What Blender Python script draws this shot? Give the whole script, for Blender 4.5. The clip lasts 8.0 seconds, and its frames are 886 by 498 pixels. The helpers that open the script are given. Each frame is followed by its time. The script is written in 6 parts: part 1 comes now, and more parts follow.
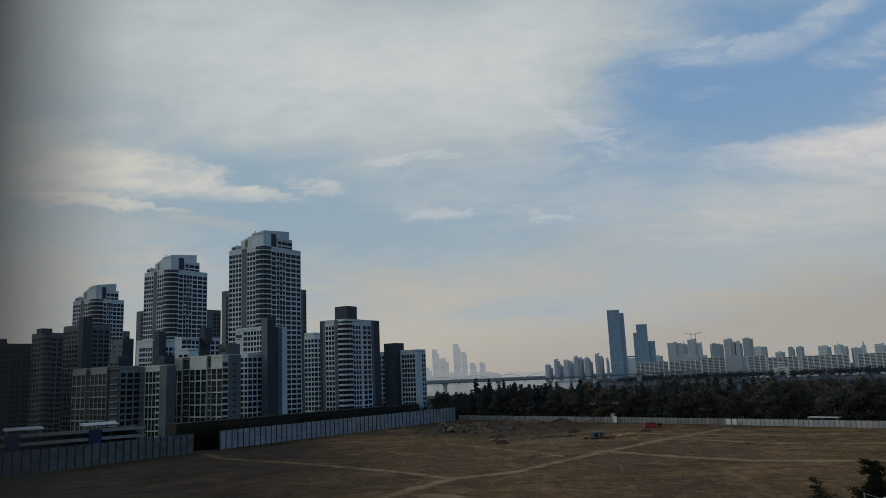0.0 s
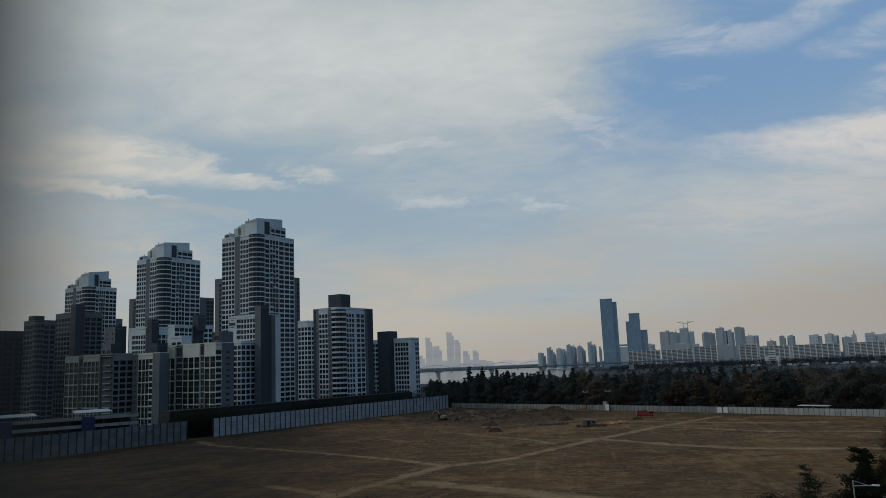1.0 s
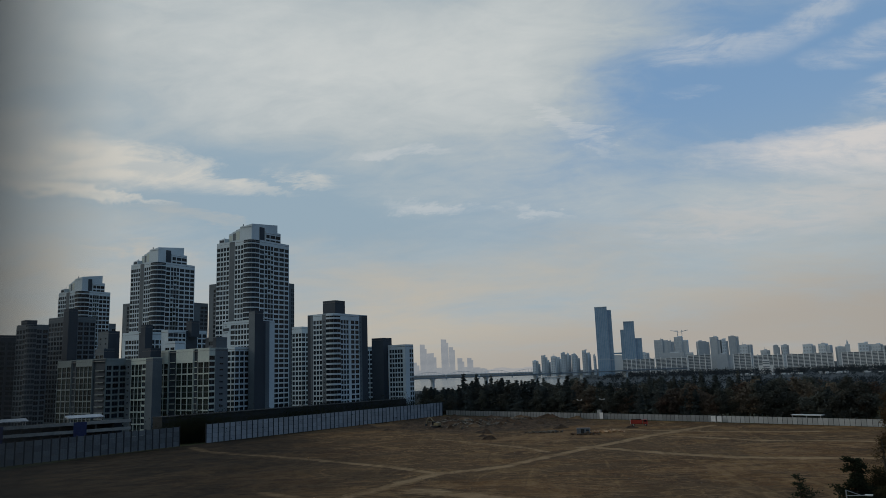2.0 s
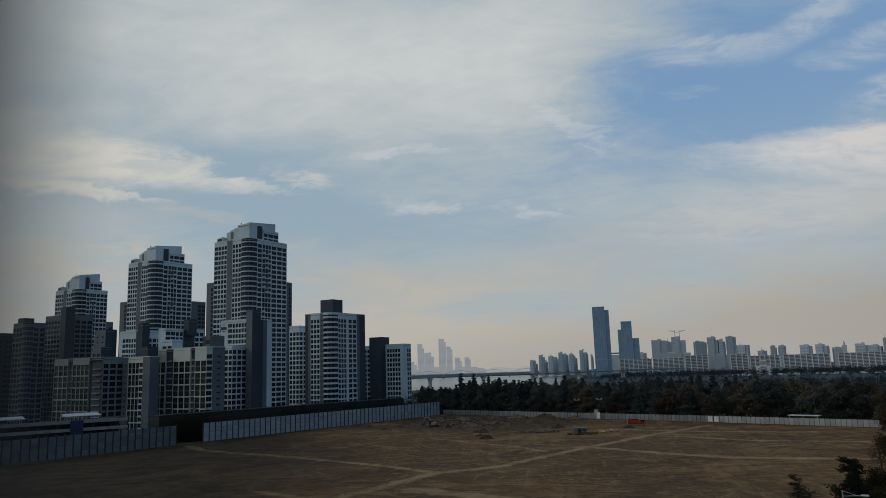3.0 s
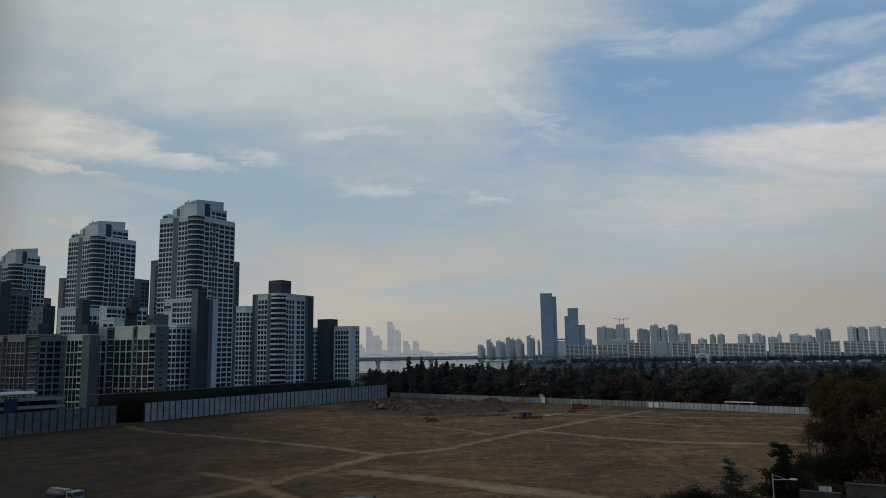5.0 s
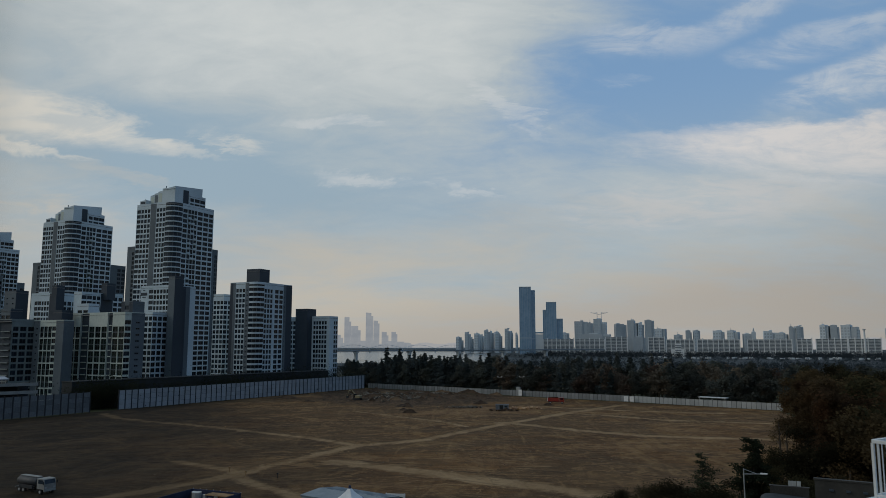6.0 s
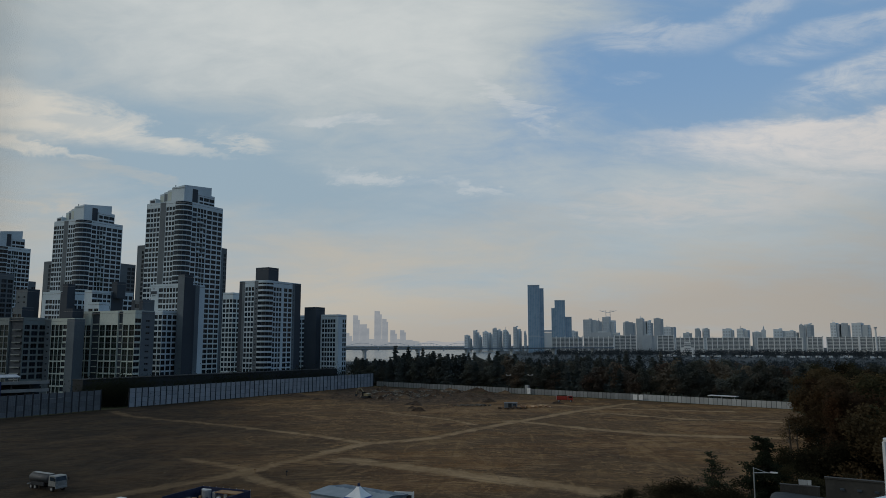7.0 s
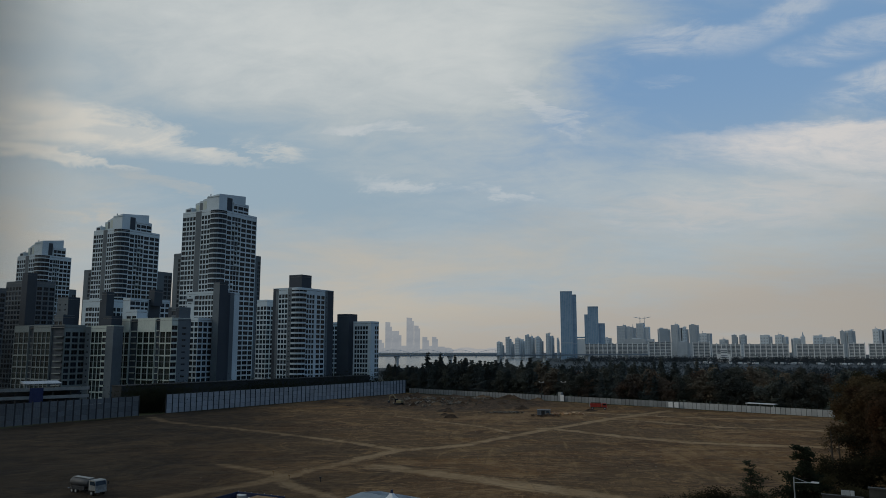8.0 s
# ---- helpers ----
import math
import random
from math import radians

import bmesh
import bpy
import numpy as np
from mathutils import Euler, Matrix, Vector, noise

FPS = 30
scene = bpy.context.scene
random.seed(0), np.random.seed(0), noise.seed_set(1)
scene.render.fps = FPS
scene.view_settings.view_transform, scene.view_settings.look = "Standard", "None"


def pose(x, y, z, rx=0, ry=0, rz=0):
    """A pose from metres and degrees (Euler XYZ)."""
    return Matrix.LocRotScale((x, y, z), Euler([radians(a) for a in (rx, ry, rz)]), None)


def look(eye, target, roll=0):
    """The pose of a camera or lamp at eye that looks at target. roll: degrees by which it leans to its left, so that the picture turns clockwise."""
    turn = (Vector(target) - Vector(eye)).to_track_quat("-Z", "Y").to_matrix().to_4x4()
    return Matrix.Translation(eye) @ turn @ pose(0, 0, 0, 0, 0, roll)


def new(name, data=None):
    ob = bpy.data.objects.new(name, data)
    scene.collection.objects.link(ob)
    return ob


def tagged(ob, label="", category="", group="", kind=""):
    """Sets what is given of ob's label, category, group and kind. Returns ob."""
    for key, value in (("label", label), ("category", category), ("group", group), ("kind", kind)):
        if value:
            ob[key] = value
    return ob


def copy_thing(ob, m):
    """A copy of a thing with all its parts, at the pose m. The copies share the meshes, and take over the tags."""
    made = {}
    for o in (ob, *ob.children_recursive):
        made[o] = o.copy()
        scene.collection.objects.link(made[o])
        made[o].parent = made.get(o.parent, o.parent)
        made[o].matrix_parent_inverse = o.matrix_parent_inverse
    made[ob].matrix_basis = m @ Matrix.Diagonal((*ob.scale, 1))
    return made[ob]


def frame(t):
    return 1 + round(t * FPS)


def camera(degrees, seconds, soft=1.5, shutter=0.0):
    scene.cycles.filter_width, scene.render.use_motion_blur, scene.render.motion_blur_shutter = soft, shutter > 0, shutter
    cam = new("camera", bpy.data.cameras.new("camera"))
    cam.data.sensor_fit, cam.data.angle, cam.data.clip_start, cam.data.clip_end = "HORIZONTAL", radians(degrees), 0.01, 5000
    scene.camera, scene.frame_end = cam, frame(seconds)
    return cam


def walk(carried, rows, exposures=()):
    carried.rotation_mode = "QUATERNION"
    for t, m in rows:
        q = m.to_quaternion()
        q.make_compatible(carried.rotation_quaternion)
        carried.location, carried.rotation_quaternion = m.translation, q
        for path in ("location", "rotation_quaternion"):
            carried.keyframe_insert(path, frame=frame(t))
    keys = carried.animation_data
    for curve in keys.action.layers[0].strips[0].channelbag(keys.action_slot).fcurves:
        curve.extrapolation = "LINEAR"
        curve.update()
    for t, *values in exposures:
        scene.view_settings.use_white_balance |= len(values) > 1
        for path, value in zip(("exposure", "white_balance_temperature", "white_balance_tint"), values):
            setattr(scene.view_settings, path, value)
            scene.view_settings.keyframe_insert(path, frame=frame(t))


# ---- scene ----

EYE = 27.0
cam = camera(62.6, 8.0, soft=0.65)
cam.data.dof.use_dof, cam.data.dof.focus_distance, cam.data.dof.aperture_fstop = True, 300.0, 1.9
PATH = [
    (0, pose(0, 0, EYE, 99.803, 2.374, 6.524)),
    (0.5, pose(0, 0, EYE, 99.432, 2.446, 6.912)),
    (1, pose(0, 0, EYE, 98.871, 2.275, 5.999)),
    (1.5, pose(0, 0, EYE, 99.032, 2.115, 5.280)),
    (1.7, pose(0, 0, EYE, 99.420, 2.036, 5.466)),
    (2.8, pose(0, 0, EYE, 99.320, 1.768, 5.503)),
    (3, pose(0, 0, EYE, 99.348, 1.748, 5.358)),
    (3.5, pose(0, 0, EYE, 99.261, 1.662, 4.725)),
    (4, pose(0, 0, EYE, 98.877, 1.381, 4.020)),
    (4.5, pose(0, 0, EYE, 98.571, 1.350, 3.029)),
    (4.7, pose(0, 0, EYE, 98.307, 1.176, 2.346)),
    (5.8, pose(0, 0, EYE, 97.467, 0.067, -0.326)),
    (6, pose(0, 0, EYE, 97.331, -0.028, -0.364)),
    (6.5, pose(0, 0, EYE, 97.200, 0.000, 0.000)),
    (7, pose(0, 0, EYE, 97.194, -0.029, 0.301)),
    (7.5, pose(0, 0, EYE, 97.496, 0.057, 1.334)),
    (8, pose(0, 0, EYE, 97.711, -0.016, 2.804)),
]
walk(cam, PATH, exposures=[(0, -0.06), (4.5, -0.04), (6.5, -0.02), (8, -0.05)])

# ---------------------------------------------------------------- light
SUN_ELEVATION, SUN_AZIMUTH = 30.0, -92.0  # degrees; azimuth from +y towards +x
AWAY_FROM_SUN = 0.37
SUN_FROM = Vector((math.sin(radians(SUN_AZIMUTH)) * math.cos(radians(SUN_ELEVATION)),
                   math.cos(radians(SUN_AZIMUTH)) * math.cos(radians(SUN_ELEVATION)), math.sin(radians(SUN_ELEVATION))))

GLOW_FROM = Vector((-0.73, 0.39, 0.56))  # the thinnest part of the cloud


class Nodes:
    """Short-hand for building a node tree."""

    def __init__(self, tree):
        self.tree = tree
        tree.nodes.clear()

    def add(self, kind):
        return self.tree.nodes.new(kind)

    def link(self, a, b):
        self.tree.links.new(a, b)

    def put(self, socket, value):
        if hasattr(value, "is_output"):
            self.link(value, socket)
        else:
            socket.default_value = value

    def math(self, op, a, b=0.0, clamp=False):
        node = self.add("ShaderNodeMath")
        node.operation, node.use_clamp = op, clamp
        self.put(node.inputs[0], a)
        self.put(node.inputs[1], b)
        return node.outputs[0]

    def noise(self, vector, scale, detail=4.0, rough=0.55, distortion=0.0):
        node = self.add("ShaderNodeTexNoise")
        if vector is not None:
            self.link(vector, node.inputs["Vector"])
        node.inputs["Scale"].default_value = scale
        node.inputs["Detail"].default_value = detail
        node.inputs["Roughness"].default_value = rough
        node.inputs["Distortion"].default_value = distortion
        return node.outputs["Fac"]

    def mix(self, fac, a, b, blend="MIX"):
        node = self.add("ShaderNodeMix")
        node.data_type, node.blend_type = "RGBA", blend
        self.put(node.inputs[0], fac)
        for socket, value in ((node.inputs[6], a), (node.inputs[7], b)):
            self.put(socket, (*value, 1.0) if isinstance(value, tuple) and len(value) == 3 else value)
        return node.outputs[2]

    def ramp(self, fac, low, high, out_low=0.0, out_high=1.0):
        node = self.add("ShaderNodeMapRange")
        node.interpolation_type = "SMOOTHSTEP"
        self.put(node.inputs["Value"], fac)
        node.inputs["From Min"].default_value = low
        node.inputs["From Max"].default_value = high
        node.inputs["To Min"].default_value = out_low
        node.inputs["To Max"].default_value = out_high
        return node.outputs["Result"]

    def stretch(self, vector, scale, rotation=(0, 0, 0), shift=(0, 0, 0)):
        node = self.add("ShaderNodeMapping")
        self.link(vector, node.inputs["Vector"])
        node.inputs["Scale"].default_value = scale
        node.inputs["Rotation"].default_value = rotation
        node.inputs["Location"].default_value = shift
        return node.outputs["Vector"]


def build_sky():
    world = bpy.data.worlds.new("sky")
    scene.world = world
    world.use_nodes = True
    n = Nodes(world.node_tree)
    sky = n.add("ShaderNodeTexSky")
    sky.sky_type, sky.sun_disc = "NISHITA", False
    sky.sun_elevation = radians(SUN_ELEVATION)
    sky.sun_rotation = radians(SUN_AZIMUTH)
    sky.air_density, sky.dust_density, sky.ozone_density = 1.0, 1.5, 2.0
    coord = n.add("ShaderNodeTexCoord").outputs["Generated"]
    xyz = n.add("ShaderNodeSeparateXYZ")
    n.link(coord, xyz.inputs[0])
    x, y, z = xyz.outputs
    az = n.math("MULTIPLY", n.math("ARCTAN2", x, y), 57.2958)
    el = n.math("MULTIPLY", n.math("ARCSINE", z), 57.2958)
    # cloud sheet: directions spread on a flat layer, so that streaks close up towards the horizon
    lift = n.math("ADD", n.math("MAXIMUM", z, 0.0), 0.26)
    flat = n.add("ShaderNodeCombineXYZ")
    n.link(n.math("DIVIDE", x, lift), flat.inputs[0])
    n.link(n.math("DIVIDE", y, lift), flat.inputs[1])
    flat = flat.outputs[0]
    wide = n.noise(n.stretch(flat, (1.0, 1.25, 1), (0, 0, radians(20))), 0.8, 7, 0.55, 0.5)
    wisp = n.noise(n.stretch(flat, (1.0, 2.0, 1), (0, 0, radians(32)), (3, 1, 0)), 2.2, 8, 0.62, 0.9)
    tuft = n.noise(n.stretch(flat, (1.0, 1.7, 1), (0, 0, radians(35)), (7, 2, 0)), 6.0, 9, 0.65, 0.8)
    # wavering of the cloud edges
    broad_w = n.math("SUBTRACT", n.noise(n.stretch(flat, (1, 1.6, 1), (0, 0, 0), (5, 0, 0)), 1.4, 7, 0.62, 0.4), 0.5)
    crisp_w = n.math("SUBTRACT", n.noise(n.stretch(flat, (1, 1.6, 1), (0, 0, radians(25)), (1, 9, 0)), 3.2, 9, 0.66, 0.5), 0.5)
    waver = n.math("MULTIPLY", broad_w, 9.0)
    el_w = n.math("ADD", el, n.math("MULTIPLY", waver, 0.5))
    az_w = n.math("ADD", az, waver)
    el_c = n.math("ADD", el, n.math("ADD", n.math("MULTIPLY", crisp_w, 3.6), n.math("MULTIPLY", broad_w, 2.0)))
    az_c = n.math("ADD", az, n.math("ADD", n.math("MULTIPLY", crisp_w, 11.0), n.math("MULTIPLY", broad_w, 6.0)))

    def axes(da, de, sa, se, tilt):
        c, s = math.cos(radians(tilt)), math.sin(radians(tilt))
        u = n.math("ADD", n.math("MULTIPLY", da, c / sa), n.math("MULTIPLY", de, s / sa))
        v = n.math("ADD", n.math("MULTIPLY", da, -s / se), n.math("MULTIPLY", de, c / se))
        return u, v

    def bank(a0, e0, sa, se, weight, tilt=0.0):
        """A soft bank of cloud (or a gap, if negative) about a direction in degrees."""
        u, v = axes(n.math("SUBTRACT", az_w, a0), n.math("SUBTRACT", el_w, e0), sa, se, tilt)
        r = n.math("ADD", n.math("MULTIPLY", u, u), n.math("MULTIPLY", v, v))
        return n.math("MULTIPLY", n.math("POWER", 2.718, n.math("MULTIPLY", r, -1.0)), weight)

    def streak(a0, e0, sa, se, tilt, taper, under, weight):
        """A brighter cloud with a crisp upper edge, narrowing to one side and fading below."""
        u, v = axes(n.math("SUBTRACT", az_c, a0), n.math("SUBTRACT", el_c, e0), sa, se, tilt)
        slim = n.math("MINIMUM", n.math("MAXIMUM", n.math("ADD", n.math("MULTIPLY", u, -taper), 0.65), 0.14), 1.3)
        v = n.math("DIVIDE", v, slim)
        v = n.math("ADD", n.math("MAXIMUM", v, 0.0), n.math("MULTIPLY", n.math("MINIMUM", v, 0.0), under))
        r = n.math("SQRT", n.math("ADD", n.math("MULTIPLY", u, u), n.math("MULTIPLY", v, v)))
        return n.ramp(r, 0.35, 1.1, weight, 0.0)

    total = 0.06
    for row in CLOUD_BANKS:
        total = n.math("ADD", bank(*row), total)
    calm = n.ramp(el, 6.0, 18.0, 0.45, 1.0)
    grain = n.math("ADD", n.math("MULTIPLY", n.math("SUBTRACT", wide, 0.5), 1.5), n.math("MULTIPLY", n.math("SUBTRACT", wisp, 0.5), 1.0))
    grain = n.math("MULTIPLY", n.math("ADD", grain, n.math("MULTIPLY", n.math("SUBTRACT", tuft, 0.5), 0.75)), calm)
    behind = n.ramp(y, 0.35, -0.2, 0.0, -0.45)
    total = n.math("ADD", total, behind)
    cover = n.ramp(n.math("ADD", total, grain), -0.3, 0.75)
    thick = n.ramp(n.math("ADD", total, n.math("MULTIPLY", grain, 1.1)), 0.35, 1.45)
    cloud = n.mix(thick, (4.45, 5.0, 5.25), (6.0, 6.3, 6.25))
    high = n.mix(n.ramp(az, -10.0, 8.0), (2.9, 4.0, 4.95), n.mix(0.7, sky.outputs[0], (2.15, 3.75, 5.95)))
    deep = n.mix(n.ramp(el, 5.0, 21.0), (3.15, 4.1, 4.8), high)
    colour = n.mix(cover, deep, cloud)
    for *row, tint in CLOUD_STREAKS:
        colour = n.mix(n.math("MULTIPLY", streak(*row), n.ramp(n.math("ADD", tuft, wisp), 0.8, 1.12, 0.6 if row[-1] == 1.0 else 0.15, 1.0)), colour, tint)
    haze = n.ramp(n.math("ADD", el, n.math("ADD", n.math("MULTIPLY", broad_w, 17.0), n.math("MULTIPLY", crisp_w, 5.0))), 0.0, 11.8, 1.0, 0.0)
    colour = n.mix(n.math("MULTIPLY", haze, 0.95), colour, n.mix(n.ramp(n.math("ADD", n.math("MULTIPLY", el, -1.0), n.math("MULTIPLY", az, 0.17)), -5.0, 0.5), (5.15, 4.72, 4.0), (4.2, 3.86, 3.42)))
    # the whole left of the sky is mixed towards grey
    colour = n.mix(n.ramp(n.math("ADD", az, waver), -45.0, -22.0, 0.62, 0.0), colour, (3.2, 3.45, 3.35))
    # the thin cloud glows towards the hidden sun; away from it the sky is deeper
    sun_way = n.add("ShaderNodeVectorMath")
    sun_way.operation = "DOT_PRODUCT"
    n.link(coord, sun_way.inputs[0])
    sun_way.inputs[1].default_value = GLOW_FROM
    glow = n.ramp(sun_way.outputs["Value"], -0.75, 0.25, AWAY_FROM_SUN, 1.0)
    colour = n.mix(1.0, colour, n.mix(glow, (0.0, 0.0, 0.0), (1.0, 1.0, 1.0)), "MULTIPLY")
    back = n.add("ShaderNodeBackground")
    n.link(colour, back.inputs["Color"])
    back.inputs["Strength"].default_value = 0.1
    out = n.add("ShaderNodeOutputWorld")
    n.link(back.outputs[0], out.inputs["Surface"])


# azimuth, elevation, half-widths (degrees), weight, tilt
CLOUD_BANKS = [
    (-12, 24.5, 17, 6.0, 1.0, 0), (-31, 27, 10, 6, 0.35, 0), (0, 20, 8, 5, 0.45, -20), (-18, 12.4, 10, 1.7, -0.7, -5), (-20, 18.6, 15, 2.6, 0.4, 0),
    (20.5, 19.6, 12.5, 5.2, -0.6, 6), (7, 27.5, 8, 3.5, 0.45, 0), (22, 11, 14, 4, 0.5, 0), (-2, 13, 9, 3, 0.12, 0), (-38, 9, 12, 3, 0.4, 0),
]
# azimuth, elevation, half-widths, tilt, taper, share of fading below, weight, colour
WARM_WHITE, COOL_WHITE, ROSE_WHITE, BEIGE = (6.6, 6.4, 5.85), (6.1, 6.3, 6.4), (6.35, 6.2, 6.1), (5.3, 4.98, 4.4)
CLOUD_STREAKS = [
    (-31, 8.6, 10, 2.6, 4, 0.2, 0.8, 0.7, BEIGE), (-24, 11.6, 8, 0.8, -6, 0.2, 0.8, 0.3, BEIGE),
    (-29, 15.4, 13.5, 3.2, -6, 0.6, 0.9, 1.0, WARM_WHITE), (-32.5, 13.0, 6, 1.1, -6, 0.4, 1.0, 1.0, WARM_WHITE),
    (20, 10.6, 13, 3.0, 0, 0.0, 0.8, 0.5, (5.6, 5.38, 5.25)),
    (30, 14.7, 17, 2.1, -3, -0.25, 0.33, 1.0, ROSE_WHITE),
    (32, 18.6, 8, 1.9, 7, -0.2, 0.5, 0.6, COOL_WHITE), (29, 21.2, 8, 1.3, 4, -0.1, 0.5, 0.4, COOL_WHITE),
    (16, 22.4, 6, 1.8, -6, 0.0, 0.6, 0.45, COOL_WHITE), (23, 23.2, 5, 1.6, 16, 0.1, 0.6, 0.4, COOL_WHITE), (14, 19.6, 3, 0.6, 0, 0.1, 0.8, 0.3, COOL_WHITE),
    (-8, 17.0, 5, 0.7, 2, 0.2, 1.0, 0.5, COOL_WHITE), (-5, 12.6, 5, 0.9, -10, 0.2, 1.0, 0.45, COOL_WHITE), (2, 12.0, 4, 0.8, -8, 0.2, 0.8, 0.4, COOL_WHITE),
    (-16, 15.2, 3.5, 0.9, -14, 0.1, 1.0, 0.55, WARM_WHITE), (5, 18.4, 6, 1.0, -28, 0.1, 0.8, 0.4, COOL_WHITE),
]
build_sky()

sun = new("sun", bpy.data.lights.new("sun", "SUN"))
sun.data.energy, sun.data.angle, sun.data.color = 0.42, radians(12), (1.0, 0.92, 0.82)
sun.matrix_world = look(SUN_FROM * 300, (0, 0, 0))


# ---------------------------------------------------------------- materials
def material(name, low, high, rough=0.8, scale=0.5, fine=6.0, metal=0.0, bump=0.0, vary=0.0, coat=0.0, gloss=0.4):
    """A surface that wanders between two colours at two scales, with relief; vary shifts it from piece to piece."""
    mat = bpy.data.materials.new(name)
    mat.use_nodes = True
    n = Nodes(mat.node_tree)
    at = n.add("ShaderNodeTexCoord").outputs["Object"]
    big = n.noise(at, scale, 4)
    small = n.noise(at, fine, 3)
    fac = n.ramp(n.math("ADD", n.math("MULTIPLY", big, 0.65), n.math("MULTIPLY", small, 0.35)), 0.36, 0.64)
    colour = n.mix(fac, low, high)
    if vary:
        rnd = n.add("ShaderNodeObjectInfo").outputs["Random"]
        hsv = n.add("ShaderNodeHueSaturation")
        n.link(colour, hsv.inputs["Color"])
        n.link(n.ramp(rnd, 0, 1, 1 - vary, 1 + vary), hsv.inputs["Value"])
        colour = hsv.outputs[0]
    bsdf = n.add("ShaderNodeBsdfPrincipled")
    n.link(colour, bsdf.inputs["Base Color"])
    bsdf.inputs["Metallic"].default_value = metal
    bsdf.inputs["Coat Weight"].default_value = coat
    bsdf.inputs["Specular IOR Level"].default_value = gloss
    n.link(n.ramp(small, 0.3, 0.7, max(rough - 0.08, 0.02), min(rough + 0.08, 1)), bsdf.inputs["Roughness"])
    if bump:
        b = n.add("ShaderNodeBump")
        b.inputs["Strength"].default_value = bump
        n.link(small, b.inputs["Height"])
        n.link(b.outputs[0], bsdf.inputs["Normal"])
    out = n.add("ShaderNodeOutputMaterial")
    n.link(bsdf.outputs[0], out.inputs["Surface"])
    return mat


def leaf_material(name, low, high):
    mat = bpy.data.materials.new(name)
    mat.use_nodes = True
    n = Nodes(mat.node_tree)
    isle = n.add("ShaderNodeNewGeometry").outputs["Random Per Island"]
    rnd = n.add("ShaderNodeObjectInfo").outputs["Random"]
    colour = n.mix(isle, low, high)
    # boughs turn at different times: whole clumps are duller, greener or more rust
    place = n.add("ShaderNodeNewGeometry").outputs["Position"]
    turned = n.noise(place, 0.16, 4, 0.6, 0.5)
    colour = n.mix(n.ramp(turned, 0.36, 0.5, 0.6, 0.0), colour, tuple(0.6 * c for c in low))
    colour = n.mix(n.ramp(turned, 0.52, 0.66, 0.0, 0.8), colour, (high[0] * 1.35, high[1] * 1.15, high[2] * 1.05))
    hsv = n.add("ShaderNodeHueSaturation")
    n.link(colour, hsv.inputs["Color"])
    n.link(n.ramp(rnd, 0, 1, 0.7, 1.3), hsv.inputs["Value"])
    n.link(n.ramp(rnd, 0, 1, 0.485, 0.515), hsv.inputs["Hue"])
    bsdf = n.add("ShaderNodeBsdfPrincipled")
    n.link(hsv.outputs[0], bsdf.inputs["Base Color"])
    bsdf.inputs["Roughness"].default_value = 0.9
    bsdf.inputs["Specular IOR Level"].default_value = 0.05
    # shading normals are bent up and towards the viewer, so clumps light evenly
    tuft = n.add("ShaderNodeVectorMath")
    tuft.operation = "MULTIPLY_ADD"
    n.link(n.add("ShaderNodeNewGeometry").outputs["Normal"], tuft.inputs[0])
    tuft.inputs[1].default_value, tuft.inputs[2].default_value = (0.28, 0.28, 0.28), (-0.1, -0.7, 0.32)
    soft = n.add("ShaderNodeVectorMath")
    soft.operation = "NORMALIZE"
    n.link(tuft.outputs[0], soft.inputs[0])
    n.link(soft.outputs[0], bsdf.inputs["Normal"])
    shine = n.add("ShaderNodeBsdfTranslucent")
    n.link(hsv.outputs[0], shine.inputs["Color"])
    both = n.add("ShaderNodeMixShader")
    both.inputs[0].default_value = 0.3
    n.link(bsdf.outputs[0], both.inputs[1])
    n.link(shine.outputs[0], both.inputs[2])
    out = n.add("ShaderNodeOutputMaterial")
    n.link(both.outputs[0], out.inputs["Surface"])
    return mat


def backdrop_glow_material(name, low, high):
    """The plain backdrop at the edge of sight: haze is put in as glow, as bright as the air before it."""
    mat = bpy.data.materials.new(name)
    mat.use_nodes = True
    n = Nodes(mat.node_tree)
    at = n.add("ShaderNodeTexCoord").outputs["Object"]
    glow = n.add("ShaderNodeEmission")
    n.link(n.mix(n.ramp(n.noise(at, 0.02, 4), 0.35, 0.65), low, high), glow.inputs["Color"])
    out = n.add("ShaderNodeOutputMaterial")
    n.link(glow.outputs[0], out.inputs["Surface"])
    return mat


